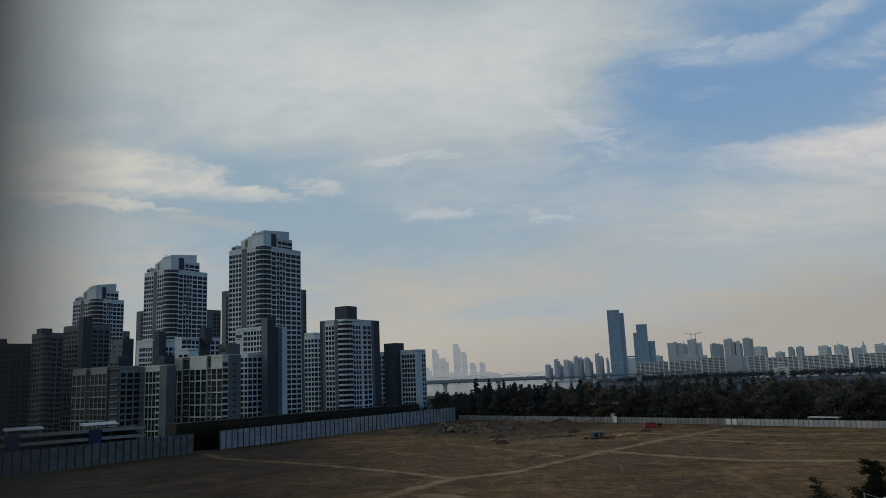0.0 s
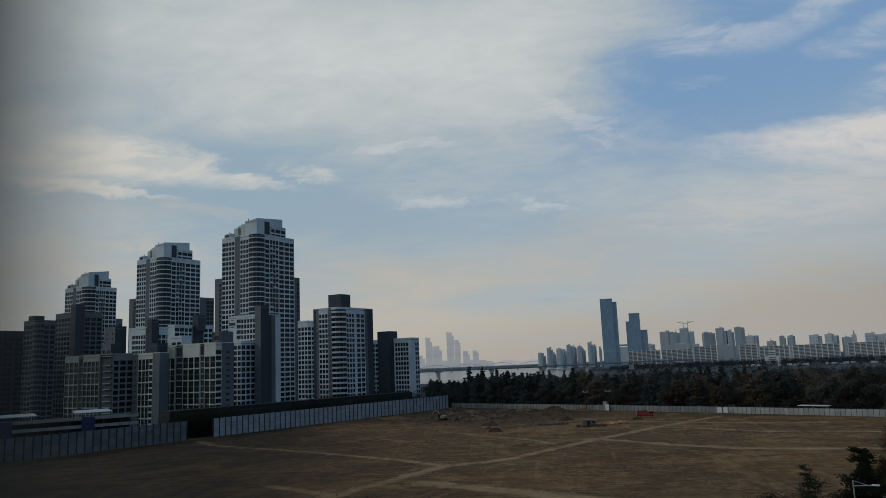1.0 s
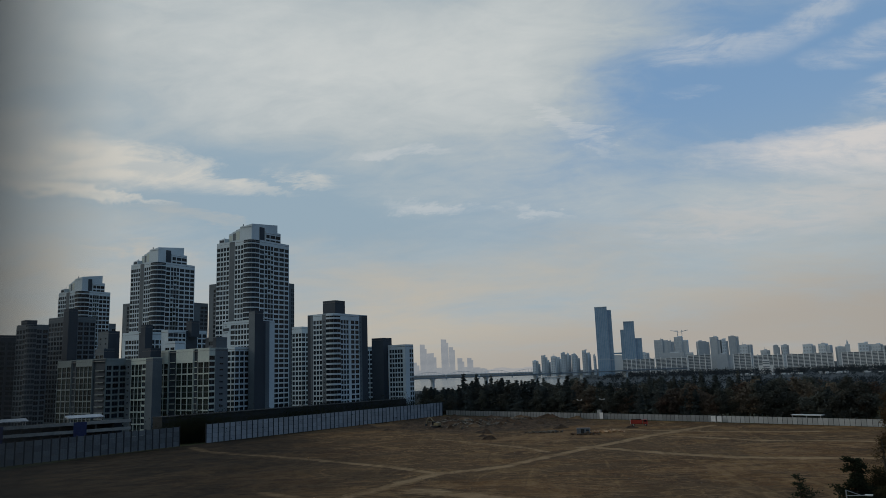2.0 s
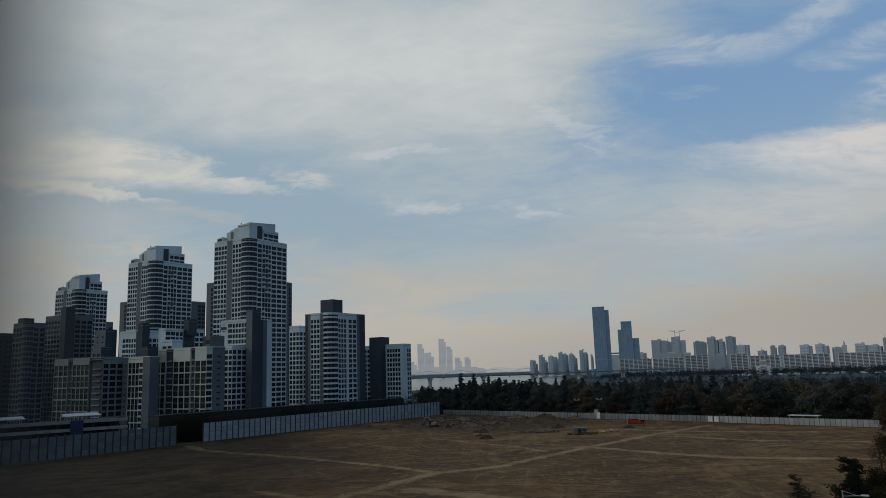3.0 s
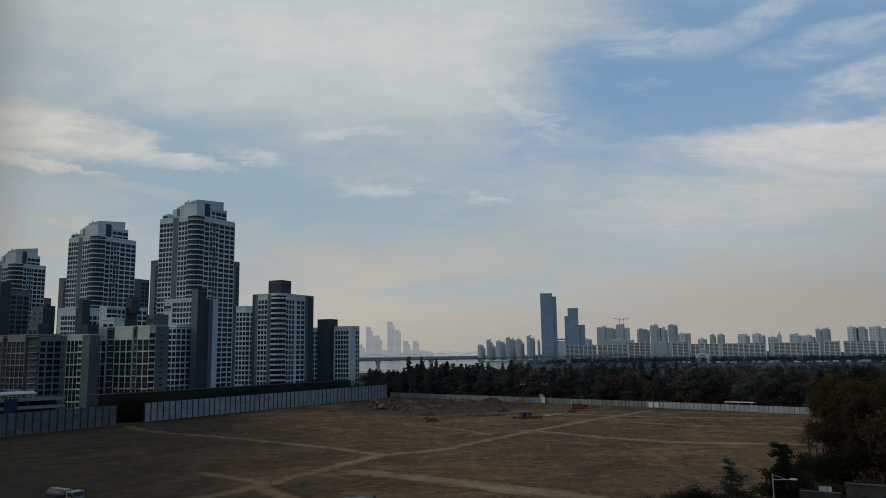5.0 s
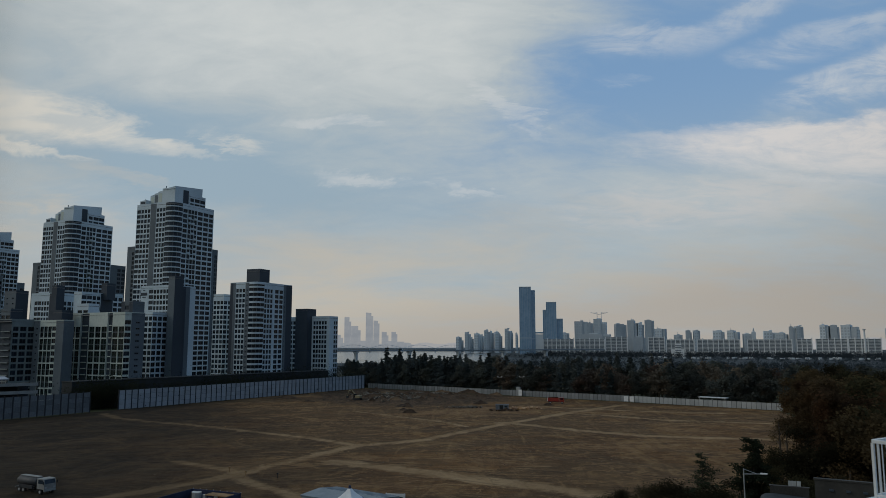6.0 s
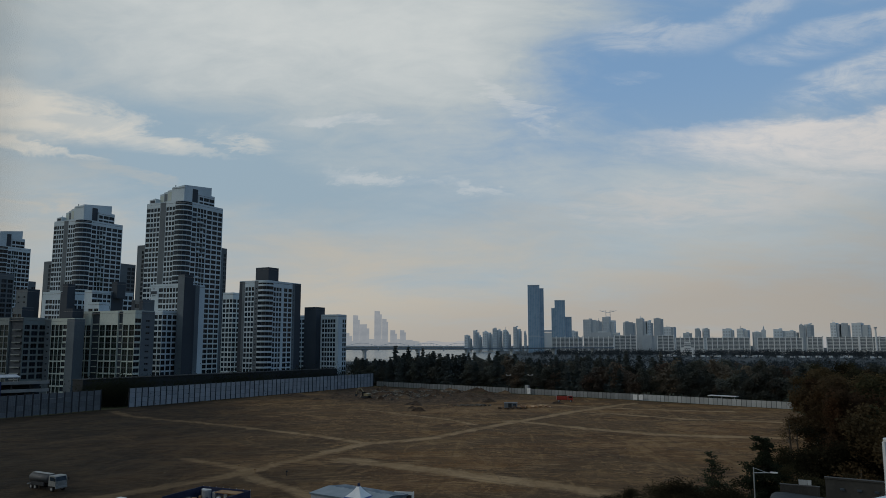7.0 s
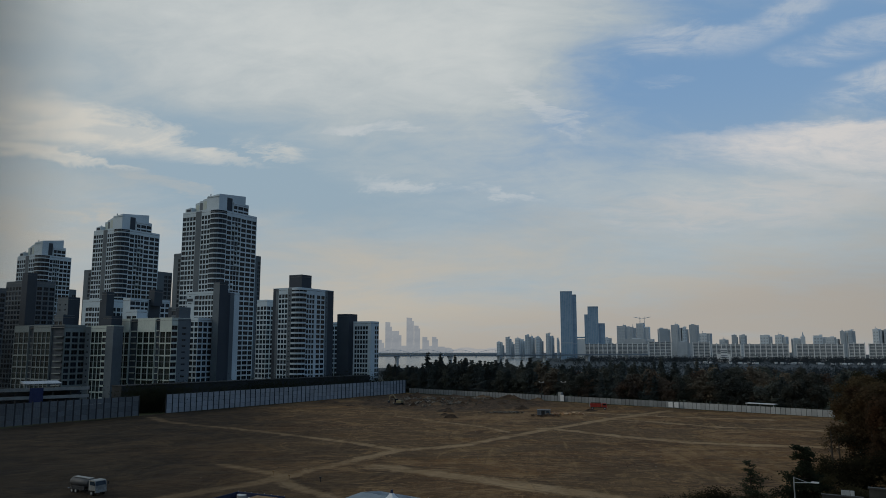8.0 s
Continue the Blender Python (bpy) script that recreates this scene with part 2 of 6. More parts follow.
def soil_material():
    """Brown stripped earth; the 'track' value on the ground says where wheels have packed it pale."""
    mat = bpy.data.materials.new("soil")
    mat.use_nodes = True
    n = Nodes(mat.node_tree)
    at = n.add("ShaderNodeTexCoord").outputs["Object"]
    tracks, growth = n.add("ShaderNodeAttribute"), n.add("ShaderNodeAttribute")
    tracks.attribute_name, growth.attribute_name = "track", "wild"
    track, wild = tracks.outputs["Fac"], growth.outputs["Fac"]
    broad = n.noise(at, 0.018, 5, 0.6, 0.4)
    mid = n.noise(n.stretch(at, (1.2, 0.8, 1), (0, 0, radians(-35))), 0.075, 7, 0.68, 1.6)
    fine = n.noise(at, 0.9, 5, 0.7)
    ruts = n.noise(n.stretch(at, (0.35, 1.1, 1), (0, 0, radians(52))), 0.3, 6, 0.65, 2.0)
    patch = n.noise(n.stretch(at, (1.3, 0.6, 1), (0, 0, radians(-38)), (40, 11, 0)), 0.05, 7, 0.66, 1.4)
    clod = n.noise(n.stretch(at, (1.3, 0.7, 1), (0, 0, radians(-20))), 0.3, 7, 0.72, 1.4)
    base = n.mix(n.ramp(broad, 0.38, 0.6), (0.08, 0.04, 0.0152), (0.16, 0.0864, 0.0336))
    base = n.mix(n.ramp(patch, 0.5, 0.62, 0, 0.85), base, (0.232, 0.1424, 0.0624))
    base = n.mix(n.ramp(mid, 0.52, 0.64, 0, 0.8), base, (0.216, 0.1304, 0.056))
    base = n.mix(n.ramp(ruts, 0.54, 0.64, 0, 0.45), base, (0.06, 0.032, 0.014))
    base = n.mix(n.ramp(patch, 0.32, 0.42, 0.85, 0), base, (0.055, 0.029, 0.013))
    base = n.mix(n.ramp(clod, 0.52, 0.66, 0, 0.7), base, (0.24, 0.1536, 0.072))
    base = n.mix(n.ramp(clod, 0.3, 0.44, 0.75, 0), base, (0.06, 0.033, 0.016))
    base = n.mix(n.ramp(fine, 0.58, 0.72, 0, 0.5), base, (0.3, 0.19, 0.09))
    grit = n.noise(at, 1.7, 5, 0.75)
    base = n.mix(n.ramp(grit, 0.54, 0.68, 0, 0.35), base, (0.32, 0.205, 0.1))
    base = n.mix(n.ramp(grit, 0.32, 0.45, 0.4, 0), base, (0.05, 0.028, 0.014))
    # broad stripped areas: dark loam beside pale scraped clay
    field = n.noise(n.stretch(at, (0.7, 1.25, 1), (0, 0, radians(12)), (13, 70, 0)), 0.022, 6, 0.6, 1.2)
    base = n.mix(n.ramp(field, 0.47, 0.56, 0.62, 0), base, (0.08, 0.054, 0.03))
    base = n.mix(n.ramp(field, 0.57, 0.64, 0, 0.5), base, (0.27, 0.175, 0.095))
    # blade scrapes: many short crisp streaks
    for turn, size, shift in ((-6, 0.4, 0.0), (14, 0.75, 31.0)):
        scrape = n.noise(n.stretch(at, (0.22, 1.0, 1), (0, 0, radians(turn)), (shift, shift, 0)), size, 8, 0.7, 1.2)
        some = n.ramp(n.noise(n.stretch(at, (1, 1, 1), (0, 0, 0), (shift, 90, 0)), 0.045, 5, 0.65, 0.6), 0.42, 0.58, 0.12, 1.0)
        base = n.mix(n.math("MULTIPLY", some, n.ramp(scrape, 0.55, 0.61, 0, 0.55)), base, (0.31, 0.215, 0.125))
        base = n.mix(n.math("MULTIPLY", some, n.ramp(scrape, 0.38, 0.44, 0.7, 0)), base, (0.045, 0.03, 0.018))
    # dim left of the view put into the soil colour, on the tall fence's side
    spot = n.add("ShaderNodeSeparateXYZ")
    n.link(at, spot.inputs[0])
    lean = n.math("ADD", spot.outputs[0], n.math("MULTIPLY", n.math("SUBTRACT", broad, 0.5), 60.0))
    left_dim = n.ramp(n.math("ADD", lean, n.math("MULTIPLY", spot.outputs[1], 0.32)), -32.0, 62.0, 0.93, 0.0)
    base = n.mix(left_dim, base, n.mix(n.ramp(mid, 0.4, 0.6), (0.01, 0.0085, 0.0065), (0.03, 0.023, 0.015)))
    # scraped edges, their relief shading put into colour: crisp pale rims, dark foot
    undimmed = n.ramp(left_dim, 0.1, 0.8, 1.0, 0.15)
    for shift, size, turn in ((0.0, 0.035, -8), (23.0, 0.07, 12), (51.0, 0.12, -24)):
        scar = n.noise(n.stretch(at, (0.6, 1.1, 1), (0, 0, radians(turn)), (shift, shift, 0)), size, 7, 0.62, 1.0)
        where = n.math("MULTIPLY", undimmed, n.ramp(n.noise(n.stretch(at, (1, 1, 1), (0, 0, 0), (shift, 5, 0)), 0.03, 4, 0.6, 0.5), 0.46, 0.62))
        rim = n.ramp(n.math("ABSOLUTE", n.math("SUBTRACT", scar, 0.52)), 0.008, 0.022, 0.5, 0.0)
        rim_shade = n.ramp(n.math("ABSOLUTE", n.math("SUBTRACT", scar, 0.56)), 0.015, 0.035, 0.42, 0.0)
        base = n.mix(n.math("MULTIPLY", rim_shade, where), base, (0.055, 0.03, 0.015))
        base = n.mix(n.math("MULTIPLY", rim, where), base, (0.34, 0.222, 0.112))
    pale = n.mix(n.ramp(mid, 0.35, 0.65), (0.27, 0.187, 0.105), (0.4, 0.295, 0.18))
    edge = n.ramp(n.math("ADD", track, n.math("MULTIPLY", n.math("SUBTRACT", n.math("ADD", mid, n.math("MULTIPLY", ruts, 0.6)), 0.8), 1.5)), 0.36, 0.86)
    base = n.mix(n.math("MULTIPLY", edge, n.ramp(left_dim, 0.0, 0.9, 0.8, 0.28)), base, pale)
    # shadow line along the packed ways, put into the colour as dark rims
    bank = n.ramp(n.math("ABSOLUTE", n.math("SUBTRACT", track, 0.24)), 0.02, 0.16, 0.55, 0.0)
    base = n.mix(n.math("MULTIPLY", bank, n.ramp(clod, 0.4, 0.55)), base, (0.055, 0.036, 0.021))
    grain = n.noise(n.stretch(at, (0.3, 1.0, 1), (0, 0, radians(24)), (77, 8, 0)), 0.5, 8, 0.72, 1.4)
    base = n.mix(n.ramp(grain, 0.36, 0.46, 0.5, 0), base, (0.075, 0.05, 0.03))
    base = n.mix(n.math("MULTIPLY", n.ramp(left_dim, 0.0, 0.7, 1.0, 0.1), n.ramp(grain, 0.57, 0.66, 0, 0.45)), base, (0.34, 0.24, 0.145))
    tyre = n.ramp(n.math("ABSOLUTE", n.math("SUBTRACT", track, 0.62)), 0.0, 0.12, 0.45, 0.0)
    base = n.mix(n.math("MULTIPLY", tyre, n.ramp(mid, 0.4, 0.55)), base, (0.1, 0.066, 0.04))
    # wheel ruts: thin winding lines, some pale and some dark
    for shift, size, tone, low, much in ((3.0, 0.02, (0.31, 0.205, 0.105), 0.46, 0.35), (17.0, 0.024, (0.27, 0.178, 0.09), 0.5, 0.3), (31.0, 0.03, (0.05, 0.03, 0.016), 0.5, 0.45), (45.0, 0.016, (0.3, 0.2, 0.1), 0.44, 0.3)):
        bend = n.noise(n.stretch(at, (2.2, 0.35, 1), (0, 0, radians(-75 + 2.2 * shift)), (shift, 2 * shift, 0)), size, 1, 0.4, 0.0)
        line = n.ramp(n.math("ABSOLUTE", n.math("SUBTRACT", n.math("FRACT", n.math("MULTIPLY", bend, 5.0)), 0.5)), 0.012, 0.06, much, 0.0)
        base = n.mix(n.math("MULTIPLY", n.math("MULTIPLY", line, n.ramp(left_dim, 0.0, 0.6, 0.85, 0.06)), n.ramp(n.math("ADD", patch, n.math("MULTIPLY", grit, 0.35)), low + 0.15, low + 0.3)), base, tone)
    # turned dark spoil in the far corner
    du = n.math("MULTIPLY", n.math("ADD", spot.outputs[0], 12.0), 1 / 55.0)
    dv = n.math("MULTIPLY", n.math("SUBTRACT", spot.outputs[1], 385.0), 1 / 62.0)
    far_off = n.math("ADD", n.math("ADD", n.math("MULTIPLY", du, du), n.math("MULTIPLY", dv, dv)), n.math("MULTIPLY", n.math("SUBTRACT", mid, 0.5), 1.6))
    base = n.mix(n.ramp(far_off, 0.65, 1.3, 0.9, 0.0), base, n.mix(n.ramp(clod, 0.42, 0.62), (0.026, 0.017, 0.011), (0.12, 0.08, 0.05)))
    grass = n.mix(n.ramp(fine, 0.3, 0.7), (0.03, 0.034, 0.016), (0.07, 0.066, 0.03))
    # haze over the far grass is put into its colour, bluer with distance
    grass = n.mix(n.ramp(spot.outputs[1], 480.0, 760.0), grass, n.mix(n.ramp(mid, 0.35, 0.65), (0.045, 0.056, 0.062), (0.075, 0.085, 0.09)))
    base = n.mix(1.0, base, (0.98, 0.88, 0.765), "MULTIPLY")
    base = n.mix(wild, base, grass)
    bsdf = n.add("ShaderNodeBsdfPrincipled")
    n.link(base, bsdf.inputs["Base Color"])
    bsdf.inputs["Roughness"].default_value = 0.95
    bsdf.inputs["Specular IOR Level"].default_value = 0.15
    b = n.add("ShaderNodeBump")
    b.inputs["Strength"].default_value = 0.6
    b.inputs["Distance"].default_value = 0.5
    n.link(n.math("ADD", n.math("MULTIPLY", mid, 1.5), n.math("ADD", ruts, n.math("MULTIPLY", fine, 0.5))), b.inputs["Height"])
    n.link(b.outputs[0], bsdf.inputs["Normal"])
    out = n.add("ShaderNodeOutputMaterial")
    n.link(bsdf.outputs[0], out.inputs["Surface"])
    return mat


SOIL = soil_material()
WHITE_WALL = material("pale_render", (0.53, 0.62, 0.67), (0.66, 0.75, 0.8), 0.75, 0.05, 1.2)
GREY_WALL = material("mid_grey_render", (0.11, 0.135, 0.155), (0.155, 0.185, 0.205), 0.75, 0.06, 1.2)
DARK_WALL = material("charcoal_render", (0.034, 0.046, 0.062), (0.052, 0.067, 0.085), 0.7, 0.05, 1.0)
BEIGE_WALL = material("beige_grid_render", (0.52, 0.57, 0.52), (0.64, 0.69, 0.62), 0.75, 0.05, 1.0)
ROOF = material("roof_concrete", (0.2, 0.2, 0.2), (0.3, 0.3, 0.29), 0.85, 0.2, 3)
GLASS = material("dark_window_glass", (0.009, 0.016, 0.024), (0.022, 0.033, 0.045), 0.15, 0.3, 1.5, vary=0.6, gloss=0.3)
# darkened copy of the beige grid: dim left of the view painted in
DIMMED_GRID = material("dull_grid_render", (0.2, 0.235, 0.235), (0.27, 0.305, 0.3), 0.75, 0.05, 1.0)
LOW_PANEL = material("low_weathered_panel", (0.2, 0.21, 0.215), (0.28, 0.29, 0.29), 0.6, 0.3, 3, vary=0.15)
GREEN_GLASS = material("green_window_glass", (0.01, 0.016, 0.013), (0.02, 0.03, 0.024), 0.25, 0.3, 1.5, vary=0.5, gloss=0.18)
FRAME = material("window_frame", (0.07, 0.085, 0.095), (0.12, 0.135, 0.145), 0.5, 1, 8)
PANEL = material("fence_panel_steel", (0.3, 0.335, 0.38), (0.4, 0.435, 0.475), 0.55, 0.3, 3, vary=0.12)
PANEL_GREY = material("low_fence_panel", (0.34, 0.355, 0.355), (0.44, 0.45, 0.445), 0.6, 0.3, 3, vary=0.12)
POST = material("dark_fence_post", (0.02, 0.023, 0.027), (0.04, 0.043, 0.047), 0.6, 1, 6)
# darkened panel: the left fence section's dimness is put into its colour
PANEL_DARK = material("weathered_fence_panel", (0.12, 0.135, 0.15), (0.185, 0.2, 0.215), 0.6, 0.3, 3, vary=0.15)
TANK = material("dull_tank_paint", (0.035, 0.037, 0.04), (0.07, 0.072, 0.075), 0.55, 0.8, 6)
# far window panes paled: haze is put into their colour
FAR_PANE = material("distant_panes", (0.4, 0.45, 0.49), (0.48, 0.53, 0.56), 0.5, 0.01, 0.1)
# dusty truck white; the dim left of the view is put into it too
TRUCK_WHITE = material("dusty_white_paint", (0.2, 0.2, 0.19), (0.3, 0.3, 0.285), 0.5, 0.8, 5)
STEEL = material("galvanised_steel", (0.42, 0.43, 0.44), (0.52, 0.53, 0.53), 0.45, 2, 12, metal=0.6)
# tree shade over the near parapet is put into this dark concrete
CONCRETE = material("weathered_concrete", (0.036, 0.034, 0.031), (0.066, 0.062, 0.056), 0.85, 0.4, 5, bump=0.2)
WHITE_PAINT = material("white_paint", (0.66, 0.67, 0.67), (0.78, 0.78, 0.77), 0.45, 0.8, 6)
BLACK = material("black_rubber", (0.015, 0.015, 0.016), (0.03, 0.03, 0.03), 0.8, 3, 20)
BLUE_PAINT = material("blue_sheet", (0.01, 0.02, 0.085), (0.017, 0.032, 0.12), 0.5, 0.8, 6)
TENT_BLUE = material("blue_tent_cloth", (0.02, 0.05, 0.2), (0.03, 0.07, 0.27), 0.6, 0.8, 6)
# blue darkened to navy: the yard's shade is put into its sheets
NAVY = material("navy_fence_sheet", (0.012, 0.018, 0.05), (0.022, 0.03, 0.075), 0.6, 0.8, 5)
BLUE_ROOF = material("blue_grey_steel_roof", (0.1, 0.145, 0.18), (0.15, 0.195, 0.23), 0.45, 0.5, 5)
RED_PAINT = material("red_vehicle_paint", (0.24, 0.022, 0.016), (0.34, 0.035, 0.02), 0.4, 1, 8)
ORANGE = material("orange_timber", (0.22, 0.12, 0.05), (0.34, 0.2, 0.09), 0.7, 1, 8)
BARK = material("bark", (0.05, 0.038, 0.028), (0.1, 0.078, 0.058), 0.9, 1.5, 9, bump=0.5)
SPOIL = material("dark_spoil", (0.026, 0.016, 0.009), (0.085, 0.052, 0.03), 0.95, 0.4, 3, bump=0.6)
RUBBLE = material("pale_rubble", (0.055, 0.042, 0.03), (0.2, 0.165, 0.125), 0.9, 0.8, 5, bump=0.5)
PINE_LEAF = leaf_material("pine_needles", (0.03, 0.038, 0.024), (0.042, 0.05, 0.03))
# haze over the riverside wood is put into these paler leaf copies
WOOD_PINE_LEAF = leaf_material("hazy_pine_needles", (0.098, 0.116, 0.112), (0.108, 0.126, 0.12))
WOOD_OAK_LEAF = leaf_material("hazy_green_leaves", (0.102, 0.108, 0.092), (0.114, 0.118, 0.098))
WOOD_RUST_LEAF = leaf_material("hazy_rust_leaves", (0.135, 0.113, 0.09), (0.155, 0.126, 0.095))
OAK_LEAF = leaf_material("autumn_green_leaves", (0.038, 0.035, 0.02), (0.054, 0.048, 0.026))
RUST_LEAF = leaf_material("autumn_rust_leaves", (0.085, 0.06, 0.034), (0.12, 0.08, 0.042))
# far-bank haze is put into the colours down to FAR_LEAF, paled or blued
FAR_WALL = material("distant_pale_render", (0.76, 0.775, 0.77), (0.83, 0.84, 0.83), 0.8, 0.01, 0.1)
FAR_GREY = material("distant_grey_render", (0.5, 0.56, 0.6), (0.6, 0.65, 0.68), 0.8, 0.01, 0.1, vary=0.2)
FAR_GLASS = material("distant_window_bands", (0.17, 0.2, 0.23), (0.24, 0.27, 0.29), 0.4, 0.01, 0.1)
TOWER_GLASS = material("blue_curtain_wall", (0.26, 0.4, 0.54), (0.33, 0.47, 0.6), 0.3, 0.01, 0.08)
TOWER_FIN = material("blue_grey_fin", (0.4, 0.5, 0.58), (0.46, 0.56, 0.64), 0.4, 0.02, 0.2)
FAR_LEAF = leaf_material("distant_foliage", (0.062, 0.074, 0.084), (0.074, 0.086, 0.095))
SAND_PAINT = material("sand_yellow_paint", (0.2, 0.165, 0.09), (0.28, 0.235, 0.14), 0.5, 1, 8)
SOIL_HEAP = material("brown_heap_earth", (0.07, 0.042, 0.022), (0.15, 0.096, 0.053), 0.95, 0.3, 2.5, bump=0.6)
ORANGE_MIX = material("mixed_timber", (0.2, 0.1, 0.05), (0.55, 0.34, 0.18), 0.8, 0.6, 3)
HAZE_GLOW_WALL = backdrop_glow_material("hazy_skyline", (0.23, 0.25, 0.275), (0.27, 0.287, 0.307))
HAZE_GLOW_HILL = backdrop_glow_material("hazy_hills", (0.33, 0.335, 0.345), (0.36, 0.36, 0.365))
CLADDING = material("near_black_cladding", (0.018, 0.022, 0.025), (0.032, 0.036, 0.04), 0.8, 0.2, 2)
BRIDGE_PAINT = material("blue_grey_bridge_steel", (0.27, 0.33, 0.39), (0.33, 0.39, 0.44), 0.6, 0.02, 0.3)


# ---------------------------------------------------------------- mesh helpers
def thing(name, label, category, m=None, group="", kind=""):
    """An Empty at a thing's base."""
    ob = tagged(new(name), label, category, group, kind)
    ob.empty_display_size = 0.5
    if m is not None:
        ob.matrix_world = m
    return ob


def mesh_of(bm, *mats, smooth=False):
    me = bpy.data.meshes.new("mesh")
    bm.to_mesh(me)
    bm.free()
    for mat in mats:
        me.materials.append(mat)
    if smooth:
        me.polygons.foreach_set("use_smooth", [True] * len(me.polygons))
    return me


def part(name, bm, mat, parent=None, label="", m=None, kind="", smooth=False):
    """One mesh object, from a bmesh or a finished mesh, under a thing or a part."""
    mats = mat if isinstance(mat, (list, tuple)) else [mat]
    me = mesh_of(bm, *mats, smooth=smooth) if isinstance(bm, bmesh.types.BMesh) else bm
    ob = tagged(new(name, me), label=label, kind=kind)
    if parent is not None:
        ob.parent = parent
    if m is not None:
        ob.matrix_basis = m
    return ob


def from_quads(verts, faces, *mats):
    me = bpy.data.meshes.new("mesh")
    me.from_pydata(verts, [], faces)
    for mat in mats:
        me.materials.append(mat)
    return me


def box(bm, x0, x1, y0, y1, z0, z1, bevel=0.0, mat=0):
    verts = [bm.verts.new((x, y, z)) for z in (z0, z1) for y in (y0, y1) for x in (x0, x1)]
    faces = [bm.faces.new([verts[i] for i in f]) for f in
             ((0, 2, 3, 1), (4, 5, 7, 6), (0, 1, 5, 4), (2, 6, 7, 3), (0, 4, 6, 2), (1, 3, 7, 5))]
    for f in faces:
        f.material_index = mat
    if bevel:
        edges = list({e for f in faces for e in f.edges})
        res = bmesh.ops.bevel(bm, geom=edges, offset=bevel, segments=2, affect="EDGES", profile=0.6)
        for f in res["faces"]:
            f.material_index = mat
    return verts


def boxes(*rows, bevel=0.0):
    bm = bmesh.new()
    for r in rows:
        box(bm, *r, bevel=bevel)
    return bm


def prism(bm, outline, z0, z1, mat=0):
    """An upright prism on an outline of (x, y); z1 may be a list, one height for each corner."""
    tops = z1 if isinstance(z1, (list, tuple)) else [z1] * len(outline)
    lo = [bm.verts.new((x, y, z0)) for x, y in outline]
    hi = [bm.verts.new((x, y, z)) for (x, y), z in zip(outline, tops)]
    k = len(lo)
    faces = [bm.faces.new(hi), bm.faces.new(lo[::-1])]
    faces += [bm.faces.new((lo[i], lo[(i + 1) % k], hi[(i + 1) % k], hi[i])) for i in range(k)]
    for f in faces:
        f.material_index = mat


def tube(bm, a, b, r0, r1=None, sides=8, cap=True):
    """A tapered round bar from a to b."""
    a, b, r1 = Vector(a), Vector(b), r0 if r1 is None else r1
    q = (b - a).to_track_quat("Z", "Y")
    rings = []
    for at, r in ((a, r0), (b, r1)):
        rings.append([bm.verts.new(at + q @ Vector((r * math.cos(t), r * math.sin(t), 0)))
                      for t in (2 * math.pi * i / sides for i in range(sides))])
    for i in range(sides):
        bm.faces.new((rings[0][i], rings[0][(i + 1) % sides], rings[1][(i + 1) % sides], rings[1][i]))
    if cap:
        bm.faces.new(rings[0][::-1])
        bm.faces.new(rings[1])


def tubes(*rows, sides=8):
    bm = bmesh.new()
    for r in rows:
        tube(bm, *r, sides=sides)
    return bm


def pipe(points, r, sides=6):
    """One bent round bar through the points."""
    bm = bmesh.new()
    rings = []
    for i, p in enumerate(points):
        way = points[min(i + 1, len(points) - 1)] - points[max(i - 1, 0)]
        q = way.to_track_quat("Z", "Y")
        rings.append([bm.verts.new(p + q @ Vector((r * math.cos(t), r * math.sin(t), 0))) for t in (2 * math.pi * k / sides for k in range(sides))])
    for a, b in zip(rings, rings[1:]):
        for k in range(sides):
            bm.faces.new((a[k], a[(k + 1) % sides], b[(k + 1) % sides], b[k]))
    bm.faces.new(rings[0][::-1])
    bm.faces.new(rings[-1])
    return bm


def from_to(a, b):
    """The pose at a with x along the way to b, upright."""
    return pose(a[0], a[1], 0, 0, 0, math.degrees(math.atan2(b[1] - a[1], b[0] - a[0])))


# ---------------------------------------------------------------- ground, river
TRACKS = [  # half-width, then the way
    (2.2, (-128, 285), (-116, 269), (-74, 242), (-44, 219), (-21, 198)),
    (2.6, (-70, 118), (-55, 137), (-42, 154), (-33, 175), (-21, 198), (-4, 210), (22, 249), (47, 284), (81, 325)),
    (2.2, (-20, 128), (-37, 147), (-44, 160), (-60, 172)),
    (4.2, (-24, 172), (-3, 158), (13, 147), (27, 136), (40, 124)),
    (2.2, (49, 288), (79, 263), (113, 249), (140, 236)),
    (3.0, (22, 253), (60, 217), (95, 210), (120, 204)),
    (1.6, (-33, 296), (3, 254), (9, 242)),
    (2.0, (40, 320), (70, 300), (110, 285)),
]
FIELD = [(-154, 258), (-44, 445), (137, 298), (112, 200), (84, 160), (50, 128), (28, 105), (-100, 90), (-190, 150)]


def near_track(x, y):
    best = 0.0
    for half, *way in TRACKS:
        for (ax, ay), (bx, by) in zip(way, way[1:]):
            dx, dy = bx - ax, by - ay
            t = min(1, max(0, ((x - ax) * dx + (y - ay) * dy) / (dx * dx + dy * dy)))
            d = math.hypot(x - ax - t * dx, y - ay - t * dy)
            best = max(best, 1.15 - d / half * 0.74)
    return max(0.0, min(1.0, best))


def inside(x, y, outline):
    odd = False
    for (ax, ay), (bx, by) in zip(outline, outline[1:] + outline[:1]):
        if (ay > y) != (by > y) and x < (bx - ax) * (y - ay) / (by - ay) + ax:
            odd = not odd
    return odd


